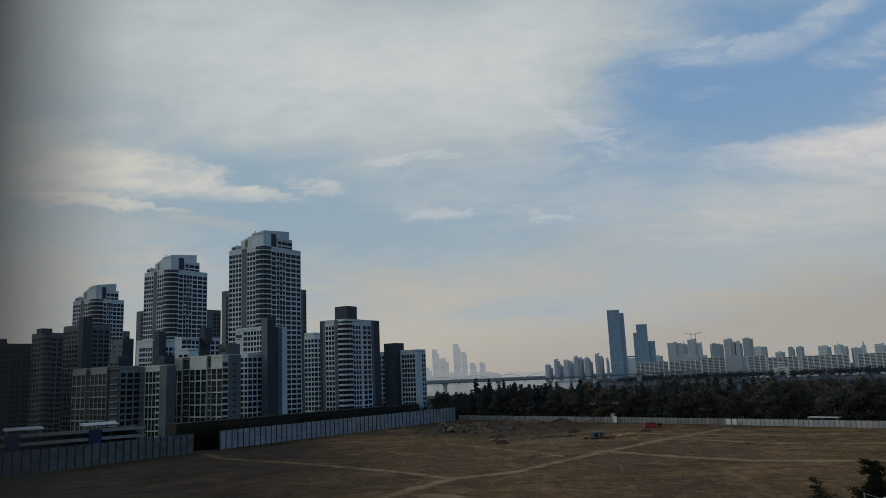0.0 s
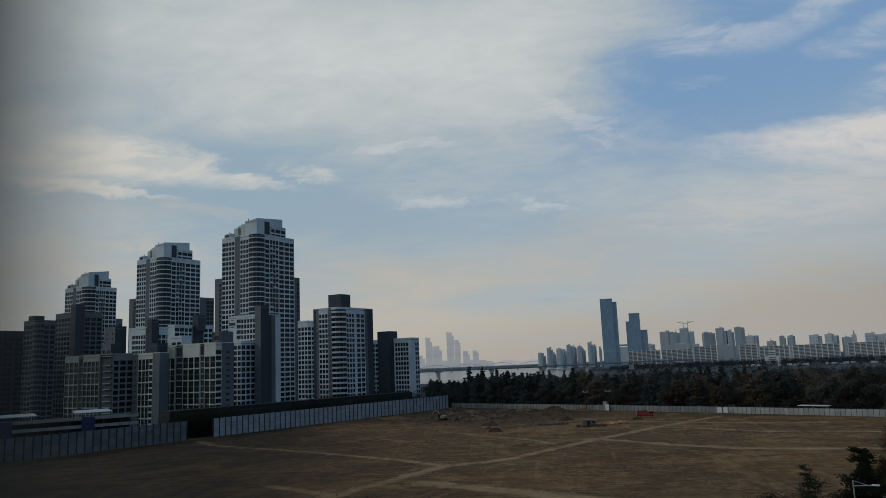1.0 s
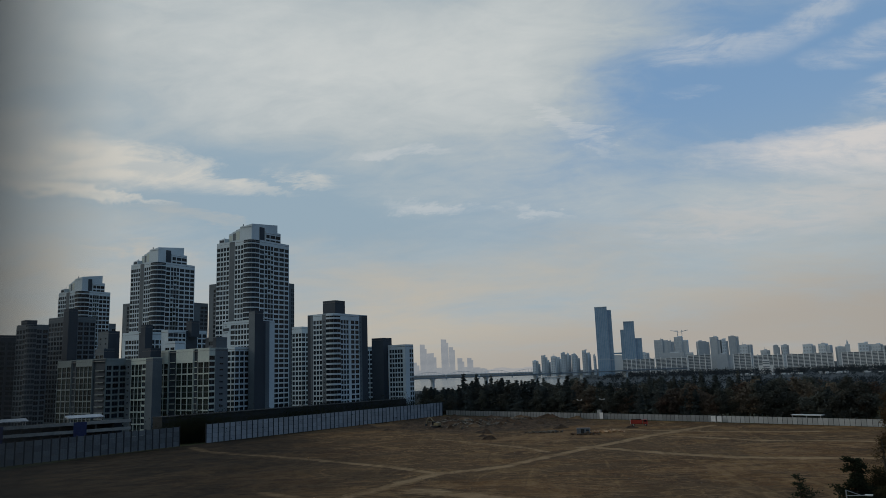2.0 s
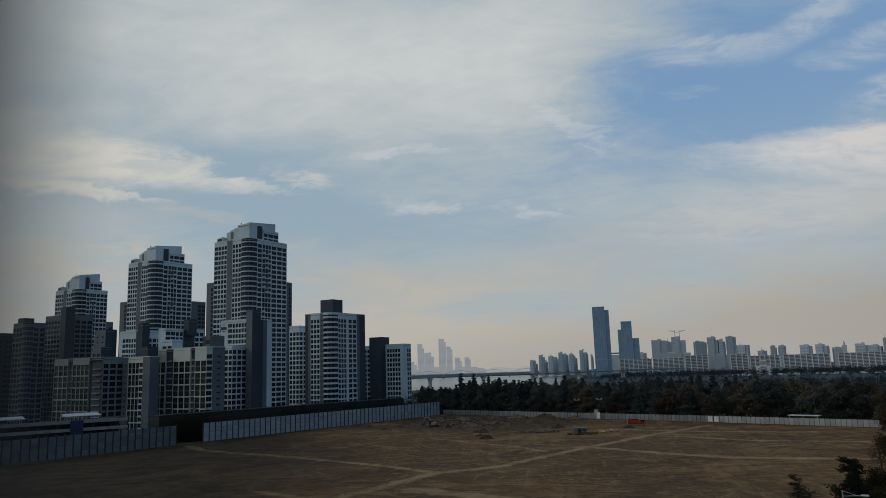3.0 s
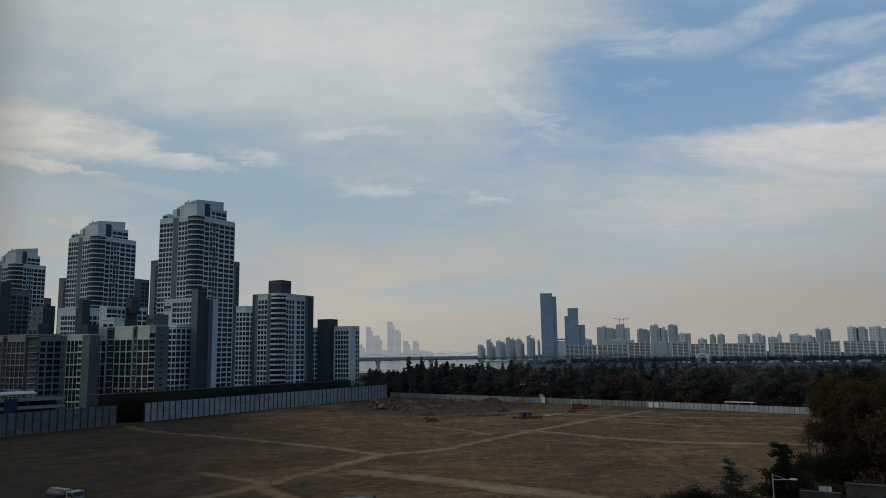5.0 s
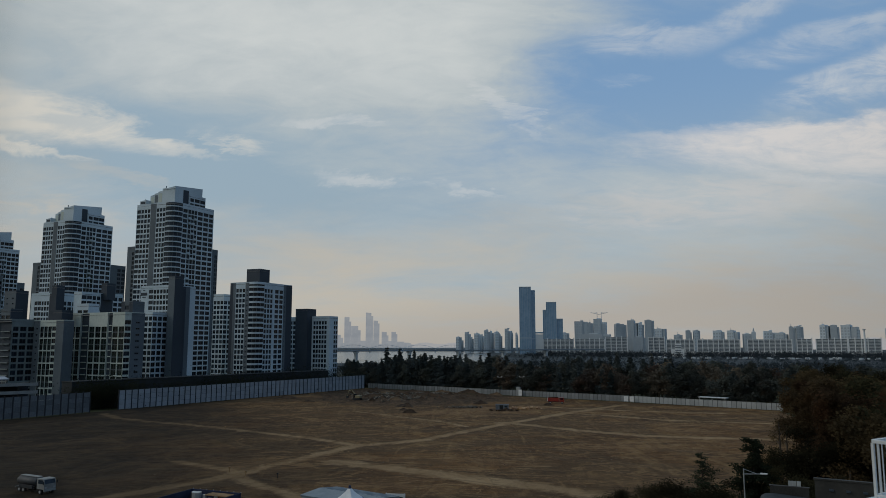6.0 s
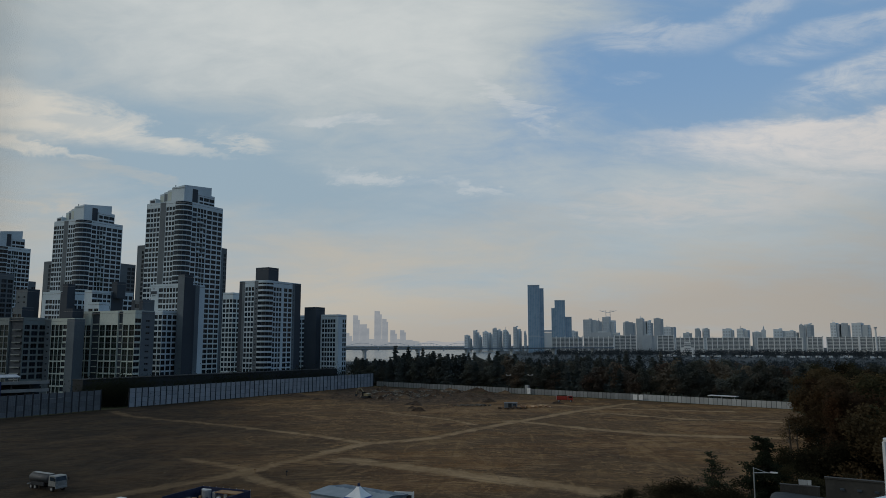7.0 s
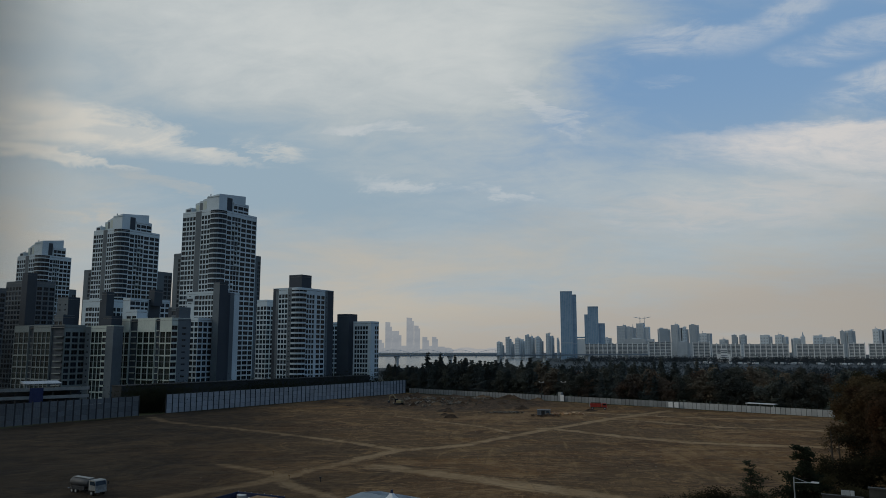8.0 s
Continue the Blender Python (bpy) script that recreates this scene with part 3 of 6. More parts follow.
def ground_height(x, y):
    """The site is flat and rough; past the woods the land falls to the river and its flood plain."""
    rough = 0.0
    if inside(x, y, FIELD):
        rough = 0.35 * noise.fractal(Vector((x, y, 0)) * 0.06, 0.8, 2.2, 4) + 0.12 * noise.noise(Vector((x, y, 3)) * 0.5)
        rough *= 1.0 - 0.6 * near_track(x, y)
    fall = min(1, max(0, (y - 620) / 250))
    low = -4.0 * fall
    bank = 120 + 0.05 * (y - 1300)
    if y > 1180 and x < bank and y < 2750:
        low -= 6.0 * min(1, (y - 1180) / 60, (bank - x) / 60, (2750 - y) / 60)
    return rough + low


def build_ground():
    def steps(lo, hi, inner_lo, inner_hi, fine):
        rows, v, step = [], inner_lo, fine
        while v > lo:
            step *= 1.35
            v -= step
            rows.append(max(v, lo))
        rows = rows[::-1]
        v = inner_lo
        while v < inner_hi:
            rows.append(v)
            v += fine
        step = fine
        while v < hi:
            rows.append(v)
            step = min(step * 1.2, 220)
            v += step
        return rows + [hi]

    xs, ys = steps(-4900, 4900, -190, 150, 1.7), steps(-4000, 4950, 96, 450, 1.7)
    verts, track, wild = [], [], []
    for y in ys:
        for x in xs:
            inner = -200 < x < 160 and 80 < y < 460
            verts.append((x, y, ground_height(x, y)))
            track.append(near_track(x, y) if inner else 0.0)
            wild.append(0.0 if inner and inside(x, y, FIELD) else 1.0)
    k = len(xs)
    faces = [(j * k + i, j * k + i + 1, (j + 1) * k + i + 1, (j + 1) * k + i) for j in range(len(ys) - 1) for i in range(k - 1)]
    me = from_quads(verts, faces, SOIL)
    for label, values in (("track", track), ("wild", wild)):
        me.attributes.new(label, "FLOAT", "POINT").data.foreach_set("value", values)
    me.polygons.foreach_set("use_smooth", [True] * len(me.polygons))
    tagged(new("ground", me), "bare brown earth of a cleared building site", "ground", kind="structure")


def water_material():
    mat = bpy.data.materials.new("river_water")
    mat.use_nodes = True
    n = Nodes(mat.node_tree)
    at = n.add("ShaderNodeTexCoord").outputs["Object"]
    ripple = n.noise(n.stretch(at, (1, 0.4, 1)), 0.25, 4)
    bsdf = n.add("ShaderNodeBsdfPrincipled")
    n.put(bsdf.inputs["Base Color"], (0.06, 0.08, 0.085, 1))
    bsdf.inputs["Roughness"].default_value = 0.22
    b = n.add("ShaderNodeBump")
    b.inputs["Strength"].default_value = 0.25
    n.link(ripple, b.inputs["Height"])
    n.link(b.outputs[0], bsdf.inputs["Normal"])
    out = n.add("ShaderNodeOutputMaterial")
    n.link(bsdf.outputs[0], out.inputs["Surface"])
    return mat


build_ground()
bm = bmesh.new()
prism(bm, [(-4800, 1185), (125, 1185), (190, 2740), (-4800, 2740)], -9.0, -5.6)
tagged(part("river", bm, water_material()), "calm grey river under a hazy sky", "river", kind="structure")


# ---------------------------------------------------------------- apartment towers
STOREY = 2.9
TURN = radians(26)
ALONG_A = Vector((-math.cos(TURN), math.sin(TURN), 0))
ALONG_B = Vector((math.sin(TURN), math.cos(TURN), 0))
window_meshes = {}


def window_mesh(w, h, kind):
    """A recessed window: a pane in a thin frame with a mullion; x along the wall, y into it."""
    key = (round(w, 1), round(h, 1), kind)
    if key not in window_meshes:
        w, h = key[0], key[1]
        bm = bmesh.new()
        t = 0.08
        xs, zs = [-w / 2, -w / 2 + t, -t / 2, t / 2, w / 2 - t, w / 2], [0, t, h - t, h]
        if h > 4:  # a spandrel between the two storeys
            zs = [0, t, h / 2 - 0.3, h / 2 + 0.2, h - t, h]
        front = [[bm.verts.new((x, 0, z)) for x in xs] for z in zs]
        for j in range(len(zs) - 1):
            for i in range(5):
                ring = [front[j][i], front[j][i + 1], front[j + 1][i + 1], front[j + 1][i]]
                if j % 2 and i in (1, 3):
                    back = [bm.verts.new(v.co + Vector((0, 0.1, 0))) for v in ring]
                    bm.faces.new(back).material_index = 0
                    for p in range(4):
                        bm.faces.new((ring[p], ring[(p + 1) % 4], back[(p + 1) % 4], back[p])).material_index = 1
                else:
                    bm.faces.new(ring).material_index = 1
        window_meshes[key] = mesh_of(bm, GREEN_GLASS if kind == "green" else GLASS, FRAME)
    return window_meshes[key]


class Building:
    """An apartment house of one or more upright blocks that share a corner frame (along A to one side, along B to the other)."""

    LIMIT = 290

    def __init__(self, name, label, corner):
        self.root = thing(name, label, "apartment building", pose(corner[0], corner[1], 0))
        self.base = Vector((corner[0], corner[1], 0))
        self.count = 0
        self.rest = ([], [])

    def window(self, at, u, n, w, h, kind="dark"):
        x = u if u.cross(-n).z > 0 else -u
        m = Matrix((x, -n, Vector((0, 0, 1)))).transposed().to_4x4()
        m.translation = at - self.base
        me = window_mesh(w, h, kind)
        self.count += 1
        if self.count <= self.LIMIT:
            part("window", me, None, self.root, m=m)
        else:
            verts, faces = self.rest
            k = len(verts)
            verts += [tuple(m @ v.co) for v in me.vertices]
            faces += [(tuple(k + i for i in p.vertices), p.material_index) for p in me.polygons]

    def finish(self):
        verts, faces = self.rest
        if verts:
            me = from_quads(verts, [f for f, _ in faces], GLASS, FRAME)
            me.polygons.foreach_set("material_index", [i for _, i in faces])
            part("glazing", me, None, self.root, kind="stuff")

    def face(self, at, u, n, width, z1, segments, wall, z0=0.0, storey=STOREY, skip=1):
        """One side of a block, in vertical bands: (kind, share of the width, columns). Kinds: W single windows, G wide
        green panes,
        R a window band, L a recess with a charcoal back sheet and slab edges, D dark blank wall, P pale blank wall, S
        grey wall with small windows."""
        share = sum(s[1] for s in segments)
        x = 0.0
        floors = int((z1 - z0 - 1.2) / storey)
        pieces = {}
        for bay, (kind, part_of, columns) in enumerate(segments):
            w = width * part_of / share
            mat = {"D": DARK_WALL, "S": GREY_WALL}.get(kind, wall)
            verts, faces = pieces.setdefault((bay, mat.name), (mat, [], []))[1:]

            def quad(x0, x1, za, zb, y0=0.0, y1=0.0):
                k = len(verts)
                for xx, zz, yy in ((x0, za, y0), (x1, za, y1), (x1, zb, y1), (x0, zb, y0)):
                    verts.append(tuple(at - self.base + u * (x + xx) - n * yy + Vector((0, 0, zz))))
                faces.append((k, k + 1, k + 2, k + 3))

            def slab(x0, x1, z, y1):
                k = len(verts)
                for xx, yy in ((x0, 0), (x1, 0), (x1, y1), (x0, y1)):
                    verts.append(tuple(at - self.base + u * (x + xx) - n * yy + Vector((0, 0, z))))
                faces.append((k, k + 1, k + 2, k + 3))

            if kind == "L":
                # a charcoal sheet behind the slabs makes the recess dark
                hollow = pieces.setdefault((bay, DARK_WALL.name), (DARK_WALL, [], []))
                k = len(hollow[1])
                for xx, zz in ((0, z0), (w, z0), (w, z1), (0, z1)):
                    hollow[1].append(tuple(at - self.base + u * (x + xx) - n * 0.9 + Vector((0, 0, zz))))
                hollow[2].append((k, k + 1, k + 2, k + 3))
                for f in range(skip, floors):
                    zf = z0 + f * storey
                    quad(w * 0.1, w * 0.75, zf, zf + 0.4)
                    slab(w * 0.1, w * 0.75, zf + 0.4, 0.9)
                quad(0, 0, z0, z1, 0, 0.9)
                quad(w, w, z0, z1, 0, 0.9)
            elif kind in "DP" or not columns:
                quad(0, w, z0, z1)
            else:
                cell = w / columns
                rise = 2 * storey if kind == "G" else storey  # the grid fronts join two storeys to a bay
                wide, tall, sill = {"W": (0.8, 0.72 * rise, 0.42), "G": (0.87, rise - 0.62, 0.32), "C": (0.9, rise - 0.55, 0.28), "B": (0.94, 0.7 * rise, 0.5), "R": (0.95, 0.7 * rise, 0.6), "S": (0.3, 0.8, 1.2)}[kind]
                levels = int((z1 - z0 - 1.2) / rise)
                top = z0 + levels * rise
                quad(0, w, top, z1)
                for f in range(levels):
                    zf = z0 + f * rise
                    if f < (skip // 2 if kind == "G" else skip):
                        quad(0, w, zf, zf + rise)
                        continue
                    za, zb = zf + sill, zf + sill + tall
                    quad(0, w, zf, za)
                    quad(0, w, zb, zf + rise)
                    for c in range(columns):
                        ww = cell * wide
                        xa = c * cell + (cell - ww) / 2
                        quad(c * cell, xa, za, zb)
                        quad(xa + ww, (c + 1) * cell, za, zb)
                        quad(xa, xa, za, zb, 0, 0.35)
                        quad(xa + ww, xa + ww, za, zb, 0, 0.35)
                        slab(xa, xa + ww, za, 0.35)
                        slab(xa, xa + ww, zb, 0.35)
                        self.window(at + u * (x + xa + ww / 2) - n * 0.22 + Vector((0, 0, za)), u, n, ww, tall, "green" if kind in "GC" else "dark")
            x += w
        for mat, verts, faces in pieces.values():
            part("wall", from_quads(verts, faces, mat), None, self.root)

    def block(self, corner, wl, wr, z1, left, right, wall=None, bay=0.0, z0=0.0, skip=0, slab_storey=STOREY):
        """A block with its corner at (x, y): wl along A, wr along B. bay: radius of rounded balconies at the corner."""
        wall = wall or WHITE_WALL
        c = Vector((corner[0], corner[1], 0))
        off = c - self.base
        self.face(c + ALONG_A * bay, ALONG_A, -ALONG_B, wl - bay, z1, left, wall, z0, slab_storey, skip)
        self.face(c + ALONG_B * bay, ALONG_B, -ALONG_A, wr - bay, z1, right, wall, z0, slab_storey, skip)
        far = c + ALONG_A * wl + ALONG_B * wr - self.base
        la, rb = off + ALONG_A * wl, off + ALONG_B * wr
        verts = [tuple(v + Vector((0, 0, z))) for v in (la, far, rb) for z in (z0, z1)]
        part("rear_wall", from_quads(verts, [(0, 1, 3, 2), (2, 3, 5, 4)], wall), None, self.root)
        # roof slab and parapet
        bm = bmesh.new()
        ring = self.curve(off, bay)
        outline = [(v.x, v.y) for v in [la] + ring + [rb, far]]
        prism(bm, outline, z1 - 1.1, z1 - 0.8)
        part("roof", bm, ROOF, self.root)
        bm = bmesh.new()
        loop = [Vector((x, y, 0)) for x, y in outline]
        mid = sum(loop, Vector()) / len(loop)
        for a, b in zip(loop, loop[1:] + loop[:1]):
            ai, bi = a.lerp(mid, 0.03), b.lerp(mid, 0.03)
            prism(bm, [(a.x, a.y), (b.x, b.y), (bi.x, bi.y), (ai.x, ai.y)], z1 - 0.02, z1 + 0.35)
        part("parapet", bm, wall, self.root)
        if bay:
            self.bay(off, bay, z0, z1, wall, skip, slab_storey)

    def curve(self, off, r, bulge=0.0, count=8):
        """Points round the corner, from the A side to the B side."""
        if not r:
            return [off]
        a, b, c = off + ALONG_A * r, off + ALONG_B * r, off - (ALONG_A + ALONG_B) * (0.12 * r)
        pts = []
        for i in range(count + 1):
            t = i / count
            p = a * (1 - t) ** 2 + c * 2 * t * (1 - t) + b * t ** 2
            pts.append(p - (ALONG_A + ALONG_B).normalized() * bulge)
        return pts

    def bay(self, off, r, z0, z1, wall, skip, storey=STOREY):
        band = 0.72 if storey > 3 else 1.05
        glass = self.curve(off + (ALONG_A + ALONG_B) * 0.25, r - 0.1)
        verts, faces = [], []
        for i, p in enumerate(glass):
            verts += [(p.x, p.y, z0), (p.x, p.y, z1)]
            if i:
                faces.append((2 * i - 2, 2 * i, 2 * i + 1, 2 * i - 1))
        part("bay_glazing", from_quads(verts, faces, GLASS), None, self.root)
        bm = bmesh.new()
        outer, inner = self.curve(off, r, 0.35), self.curve(off + (ALONG_A + ALONG_B) * 0.2, r)
        rows = [[bm.verts.new((p.x, p.y, z)) for p, z in ((o, 0), (o, band), (i, band), (i, 0))] for o, i in zip(outer, inner)]
        for p, q in zip(rows, rows[1:]):
            for k in range(4):
                bm.faces.new((p[k], q[k], q[(k + 1) % 4], p[(k + 1) % 4]))
        bm.faces.new(rows[0])
        bm.faces.new(rows[-1][::-1])
        me = mesh_of(bm, wall)
        for f in range(skip, int((z1 - z0) / storey) + 1):
            part("balcony", me, None, self.root, m=pose(0, 0, min(z0 + f * storey, z1 - 1.0)))
        bm = bmesh.new()
        for i in (2, 4, 6):
            p = glass[i] - (ALONG_A + ALONG_B) * 0.1
            tube(bm, (p.x, p.y, z0), (p.x, p.y, z1), 0.16, sides=6)
        part("bay_mullions", bm, FRAME, self.root)

    def prism_part(self, name, corner, wl, wr, z0, tops, mat, label=""):
        """A plain block on the roof or flank; tops are its heights at the corner, along A, at the far side and along B."""
        c = Vector((corner[0], corner[1], 0)) - self.base
        bm = bmesh.new()
        ring = [c, c + ALONG_A * wl, c + ALONG_A * wl + ALONG_B * wr, c + ALONG_B * wr]
        prism(bm, [(v.x, v.y) for v in ring], z0, tops)
        return part(name, bm, mat, self.root, label)


def tall_tower(corner, wl, wr, h, wing_h, wing_left, wing_right, label, crown_h, rows_skip):
    """A white high-rise with a grey stripe, a glazed corner bay, stepped side wings and a two-part roof crown."""
    b = Building("apartment_tower", label, corner)
    c = Vector((corner[0], corner[1], 0))
    r, st = 7.0, 3.15
    b.block(corner, wl, wr, h, [("W", 0.32, 3), ("S", 0.2, 0), ("W", 0.34, 3), ("B", 0.14, 1)],
            [("W", 0.17, 1), ("C", 0.29, 3), ("W", 0.2, 1), ("B", 0.17, 1), ("W", 0.17, 1)], bay=r, skip=rows_skip, slab_storey=st)
    # balconies standing out of the glazed strip, not on every floor
    rnd = random.Random(int(h * 10))
    at0 = r + (wr - r) * 0.17
    for f in range(rows_skip, int(h / st) - 1):
        for k in range(3):
            if rnd.random() < 0.45:
                w = (wr - r) * 0.29 / 3
                p = c + ALONG_B * (at0 + w * k + 0.15) - b.base
                e, o = ALONG_B * (w - 0.3), -ALONG_A * 0.7
                bm = bmesh.new()
                prism(bm, [(v.x, v.y) for v in (p, p + e, p + e + o, p + o)], f * st, f * st + rnd.choice((0.3, 0.9, 1.1)))
                part("balcony", bm, WHITE_WALL, b.root)
    # side wings, lower
    w = c + ALONG_A * wl + ALONG_B * (wr * 0.06)
    b.block((w.x, w.y), wing_left, wr * 0.6, wing_h, [("W", 0.55, 2), ("S", 0.45, 0)], [("D", 1, 0)], wall=GREY_WALL, skip=rows_skip)
    w = c + ALONG_B * wr + ALONG_A * 0.4
    b.block((w.x, w.y), wl * 0.6, wing_right, wing_h, [("D", 1, 0)], [("S", 0.45, 0), ("W", 0.55, 2)], wall=GREY_WALL, skip=rows_skip)
    # crown: a plain tall slab with a dark slot, framed screens over the other side, a windowed step at the end
    top = h + crown_h + 1.3
    p = c + ALONG_A * 2.2 + ALONG_B * 2.2
    b.prism_part("crown", (p.x, p.y), wl * 0.34, wr * 0.68, h - 0.9, [top - 1.0, top - 2.2, top, top + 1.2], WHITE_WALL, "pale roof crown slab")
    # the slot's darkness is a charcoal box standing proud of the slab
    q = p + ALONG_B * (wr * 0.2) - ALONG_A * 0.12
    b.prism_part("crown_slot", (q.x, q.y), 0.5, wr * 0.13, h - 0.4, [top - 2.2] * 4, DARK_WALL, "charcoal box in place of a dark slot")
    for k, (w0, w1, low) in enumerate(((0.345, 0.47, 2.9), (0.475, 0.6, 3.6), (0.605, 0.74, 4.4))):
        q = p + ALONG_A * (wl * w0) + ALONG_B * (0.5 + 0.9 * k)
        b.prism_part("crown_screen", (q.x, q.y), wl * (w1 - w0), wr * 0.5, h - 0.9, [top - low, top - low - 0.5, top - low - 0.5, top - low], WHITE_WALL, "lower pale roof screen")
        q2 = q + ALONG_A * 0.5 - ALONG_B * 0.1
        b.prism_part("screen_panel", (q2.x, q2.y), wl * (w1 - w0) - 1.0, 0.3, h + 1.6, [top - low - 1.6] * 4, BEIGE_WALL if k != 1 else GREY_WALL, "recessed screen panel")
    q = p - ALONG_A * 0.8 - ALONG_B * 0.4
    b.prism_part("crown_beam", (q.x, q.y), wl * 0.34, 0.35, top - 2.6, [top - 1.8] * 4, WHITE_WALL)
    q = p + ALONG_B * (wr * 0.34) - ALONG_A * 0.9
    b.block((q.x, q.y), wl * 0.2, wr * 0.4, h + 6.8, [("P", 1, 0)], [("W", 0.3, 1), ("B", 0.7, 2)], z0=h - 0.9, slab_storey=st)
    q = c + ALONG_A * (wl * 0.8) + ALONG_B * 1.0
    b.prism_part("roof_box", (q.x, q.y), wl * 0.17, 6, h, [h + 3.4, h + 2.8, h + 2.8, h + 3.4], WHITE_WALL)
    # the opening's darkness is likewise a charcoal box set on the wall
    q = q - ALONG_B * 0.1 + ALONG_A * 0.7
    b.prism_part("roof_opening", (q.x, q.y), wl * 0.12, 0.4, h + 0.9, [h + 2.4] * 4, DARK_WALL)
    for along, back, tall, thick in ((0.34, 3.0, 0.4, 0.3), (0.9, 3.0, 0.2, 0.12), (0.5, 5.0, 0.4, 0.1)):
        q = p + ALONG_A * (wl * along) + ALONG_B * back - c
        z = top - 3 if along < 0.4 else (top - 4 if along < 0.6 else h + 2)
        part("roof_mast", tubes((tuple(q + Vector((0, 0, z))), tuple(q + Vector((0, 0, z + 3 + tall))), thick)), GREY_WALL, b.root)
    b.finish()
    return b


tall_tower((-162.1, 441.2), 31.6, 33.9, 112.9, 87.0, 9.0, 5.5, "white high-rise with dark stripe and slanted roof crown, tallest of three", 10.2, 2)
tall_tower((-239.9, 472.6), 28.2, 31.7, 106.5, 80.0, 10.5, 13.0, "white high-rise with rounded balcony corner and slanted crown", 10.2, 4)
tall_tower((-317.1, 509.3), 28.0, 24.2, 93.7, 70.0, 8.0, 6.0, "grey-white high-rise with slanted crown behind lower blocks", 10.5, 4)

# mid-rise house with the sign panel
b = Building("apartment_block", "white mid-rise block with charcoal stair core and sign panel", (-138.7, 380.5))
b.block((-138.7, 380.5), 22.6, 16.4, 56.6, [("P", 0.1, 0), ("W", 0.5, 5), ("R", 0.15, 1), ("P", 0.25, 0)], [("D", 0.58, 0), ("S", 0.18, 0), ("P", 0.24, 0)], skip=1)
b.block((-145.3, 372.7), 8.8, 10.0, 42.1, [("W", 1, 3)], [("W", 1, 3)], skip=1)
b.block((-136.5, 377.6), 4.5, 6.0, 61.1, [("S", 1, 0)], [("D", 1, 0)], wall=DARK_WALL)
bm = bmesh.new()
spot = Vector((-138.7, 380.5, 0)) + ALONG_A * 20.2 - ALONG_B * 0.12 - b.base
for k, (zz, w, t) in enumerate(((54.6, 1.6, 0.35), (52.6, 4.4, 1.5), (50.9, 2.6, 0.4))):
    e = ALONG_A * (w / 2)
    p, q = spot + e, spot - e
    o = -ALONG_B * 0.06
    prism(bm, [(p.x, p.y), (q.x, q.y), ((q + o).x, (q + o).y), ((p + o).x, (p + o).y)], zz - t / 2, zz + t / 2)
part("sign_bars", bm, DARK_WALL, b.root, "dark lettering bars")
b.finish()

# low front blocks with beige grids
b = Building("apartment_block", "twelve-storey block with pale grid front and green glass", (-146.1, 342.1))
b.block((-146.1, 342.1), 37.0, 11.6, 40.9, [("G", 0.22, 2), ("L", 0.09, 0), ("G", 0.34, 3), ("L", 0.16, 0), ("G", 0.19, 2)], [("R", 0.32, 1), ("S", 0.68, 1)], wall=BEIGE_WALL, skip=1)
b.block((-144.9, 347.0), 7.6, 7.0, 46.2, [("D", 0.3, 0), ("R", 0.4, 1), ("D", 0.3, 0)], [("S", 1, 0)], wall=GREY_WALL, z0=39)
w = Vector((-146.1, 342.1, 0)) + ALONG_A * 27 + ALONG_B * 1.5
b.block((w.x, w.y), 8, 6, 45.5, [("W", 1, 2)], [("P", 1, 0)], z0=39, slab_storey=4.5)
b.finish()
b = Building("apartment_block", "narrow low block with pale grid windows and blank grey end", (-174.4, 342.1))
b.block((-174.4, 342.1), 20.9, 5.5, 37.2, [("S", 0.26, 0), ("R", 0.14, 1), ("G", 0.42, 3), ("S", 0.22, 1)], [("S", 1, 0)], wall=BEIGE_WALL, skip=1)
b.block((-179.1, 348.7), 6.5, 6.1, 42.0, [("D", 1, 0)], [("D", 1, 0)], wall=DARK_WALL, z0=35)
b.finish()
b = Building("apartment_block", "long low block with dimmed grid front and dark recess", (-198.8, 342.5))
b.block((-198.8, 342.5), 40.2, 11.9, 37.6, [("L", 0.26, 0), ("G", 0.34, 4), ("L", 0.1, 0), ("G", 0.3, 3)], [("W", 1, 3)], wall=DIMMED_GRID, skip=1)
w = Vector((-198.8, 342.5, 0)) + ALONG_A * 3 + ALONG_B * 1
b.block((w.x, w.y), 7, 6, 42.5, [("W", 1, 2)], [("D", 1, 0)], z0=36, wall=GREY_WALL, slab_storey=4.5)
b.finish()

# mid-rise blocks between the towers and the front row
b = Building("apartment_block", "mid-rise block with white end wall and charcoal core", (-188.6, 386.4))
b.block((-188.6, 386.4), 6.0, 26.5, 53.4, [("P", 1, 0)], [("R", 0.25, 2), ("W", 0.2, 2), ("D", 0.3, 0), ("W", 0.25, 2)], skip=1)
b.block((-180.2, 397.0), 4.4, 5.5, 58.8, [("D", 1, 0)], [("D", 1, 0)], wall=DARK_WALL, z0=50)
b.finish()
b = Building("apartment_block", "mid-rise block with white balconies and charcoal stair core", (-204.6, 389.5))
b.block((-204.6, 389.5), 18.5, 13.7, 53.1, [("D", 0.2, 0), ("W", 0.35, 3), ("R", 0.3, 2), ("P", 0.15, 0)], [("D", 0.35, 0), ("W", 0.65, 3)], skip=1)
b.block((-202.7, 388.0), 4.0, 4.7, 56.9, [("D", 1, 0)], [("D", 1, 0)], wall=DARK_WALL)
b.finish()
# these left blocks take darker walls: the dim left is painted into them
b = Building("apartment_block", "mid-rise block with shade painted into charcoal walls", (-230.0, 398.3))
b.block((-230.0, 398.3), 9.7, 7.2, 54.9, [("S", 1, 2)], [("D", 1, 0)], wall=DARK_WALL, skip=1)
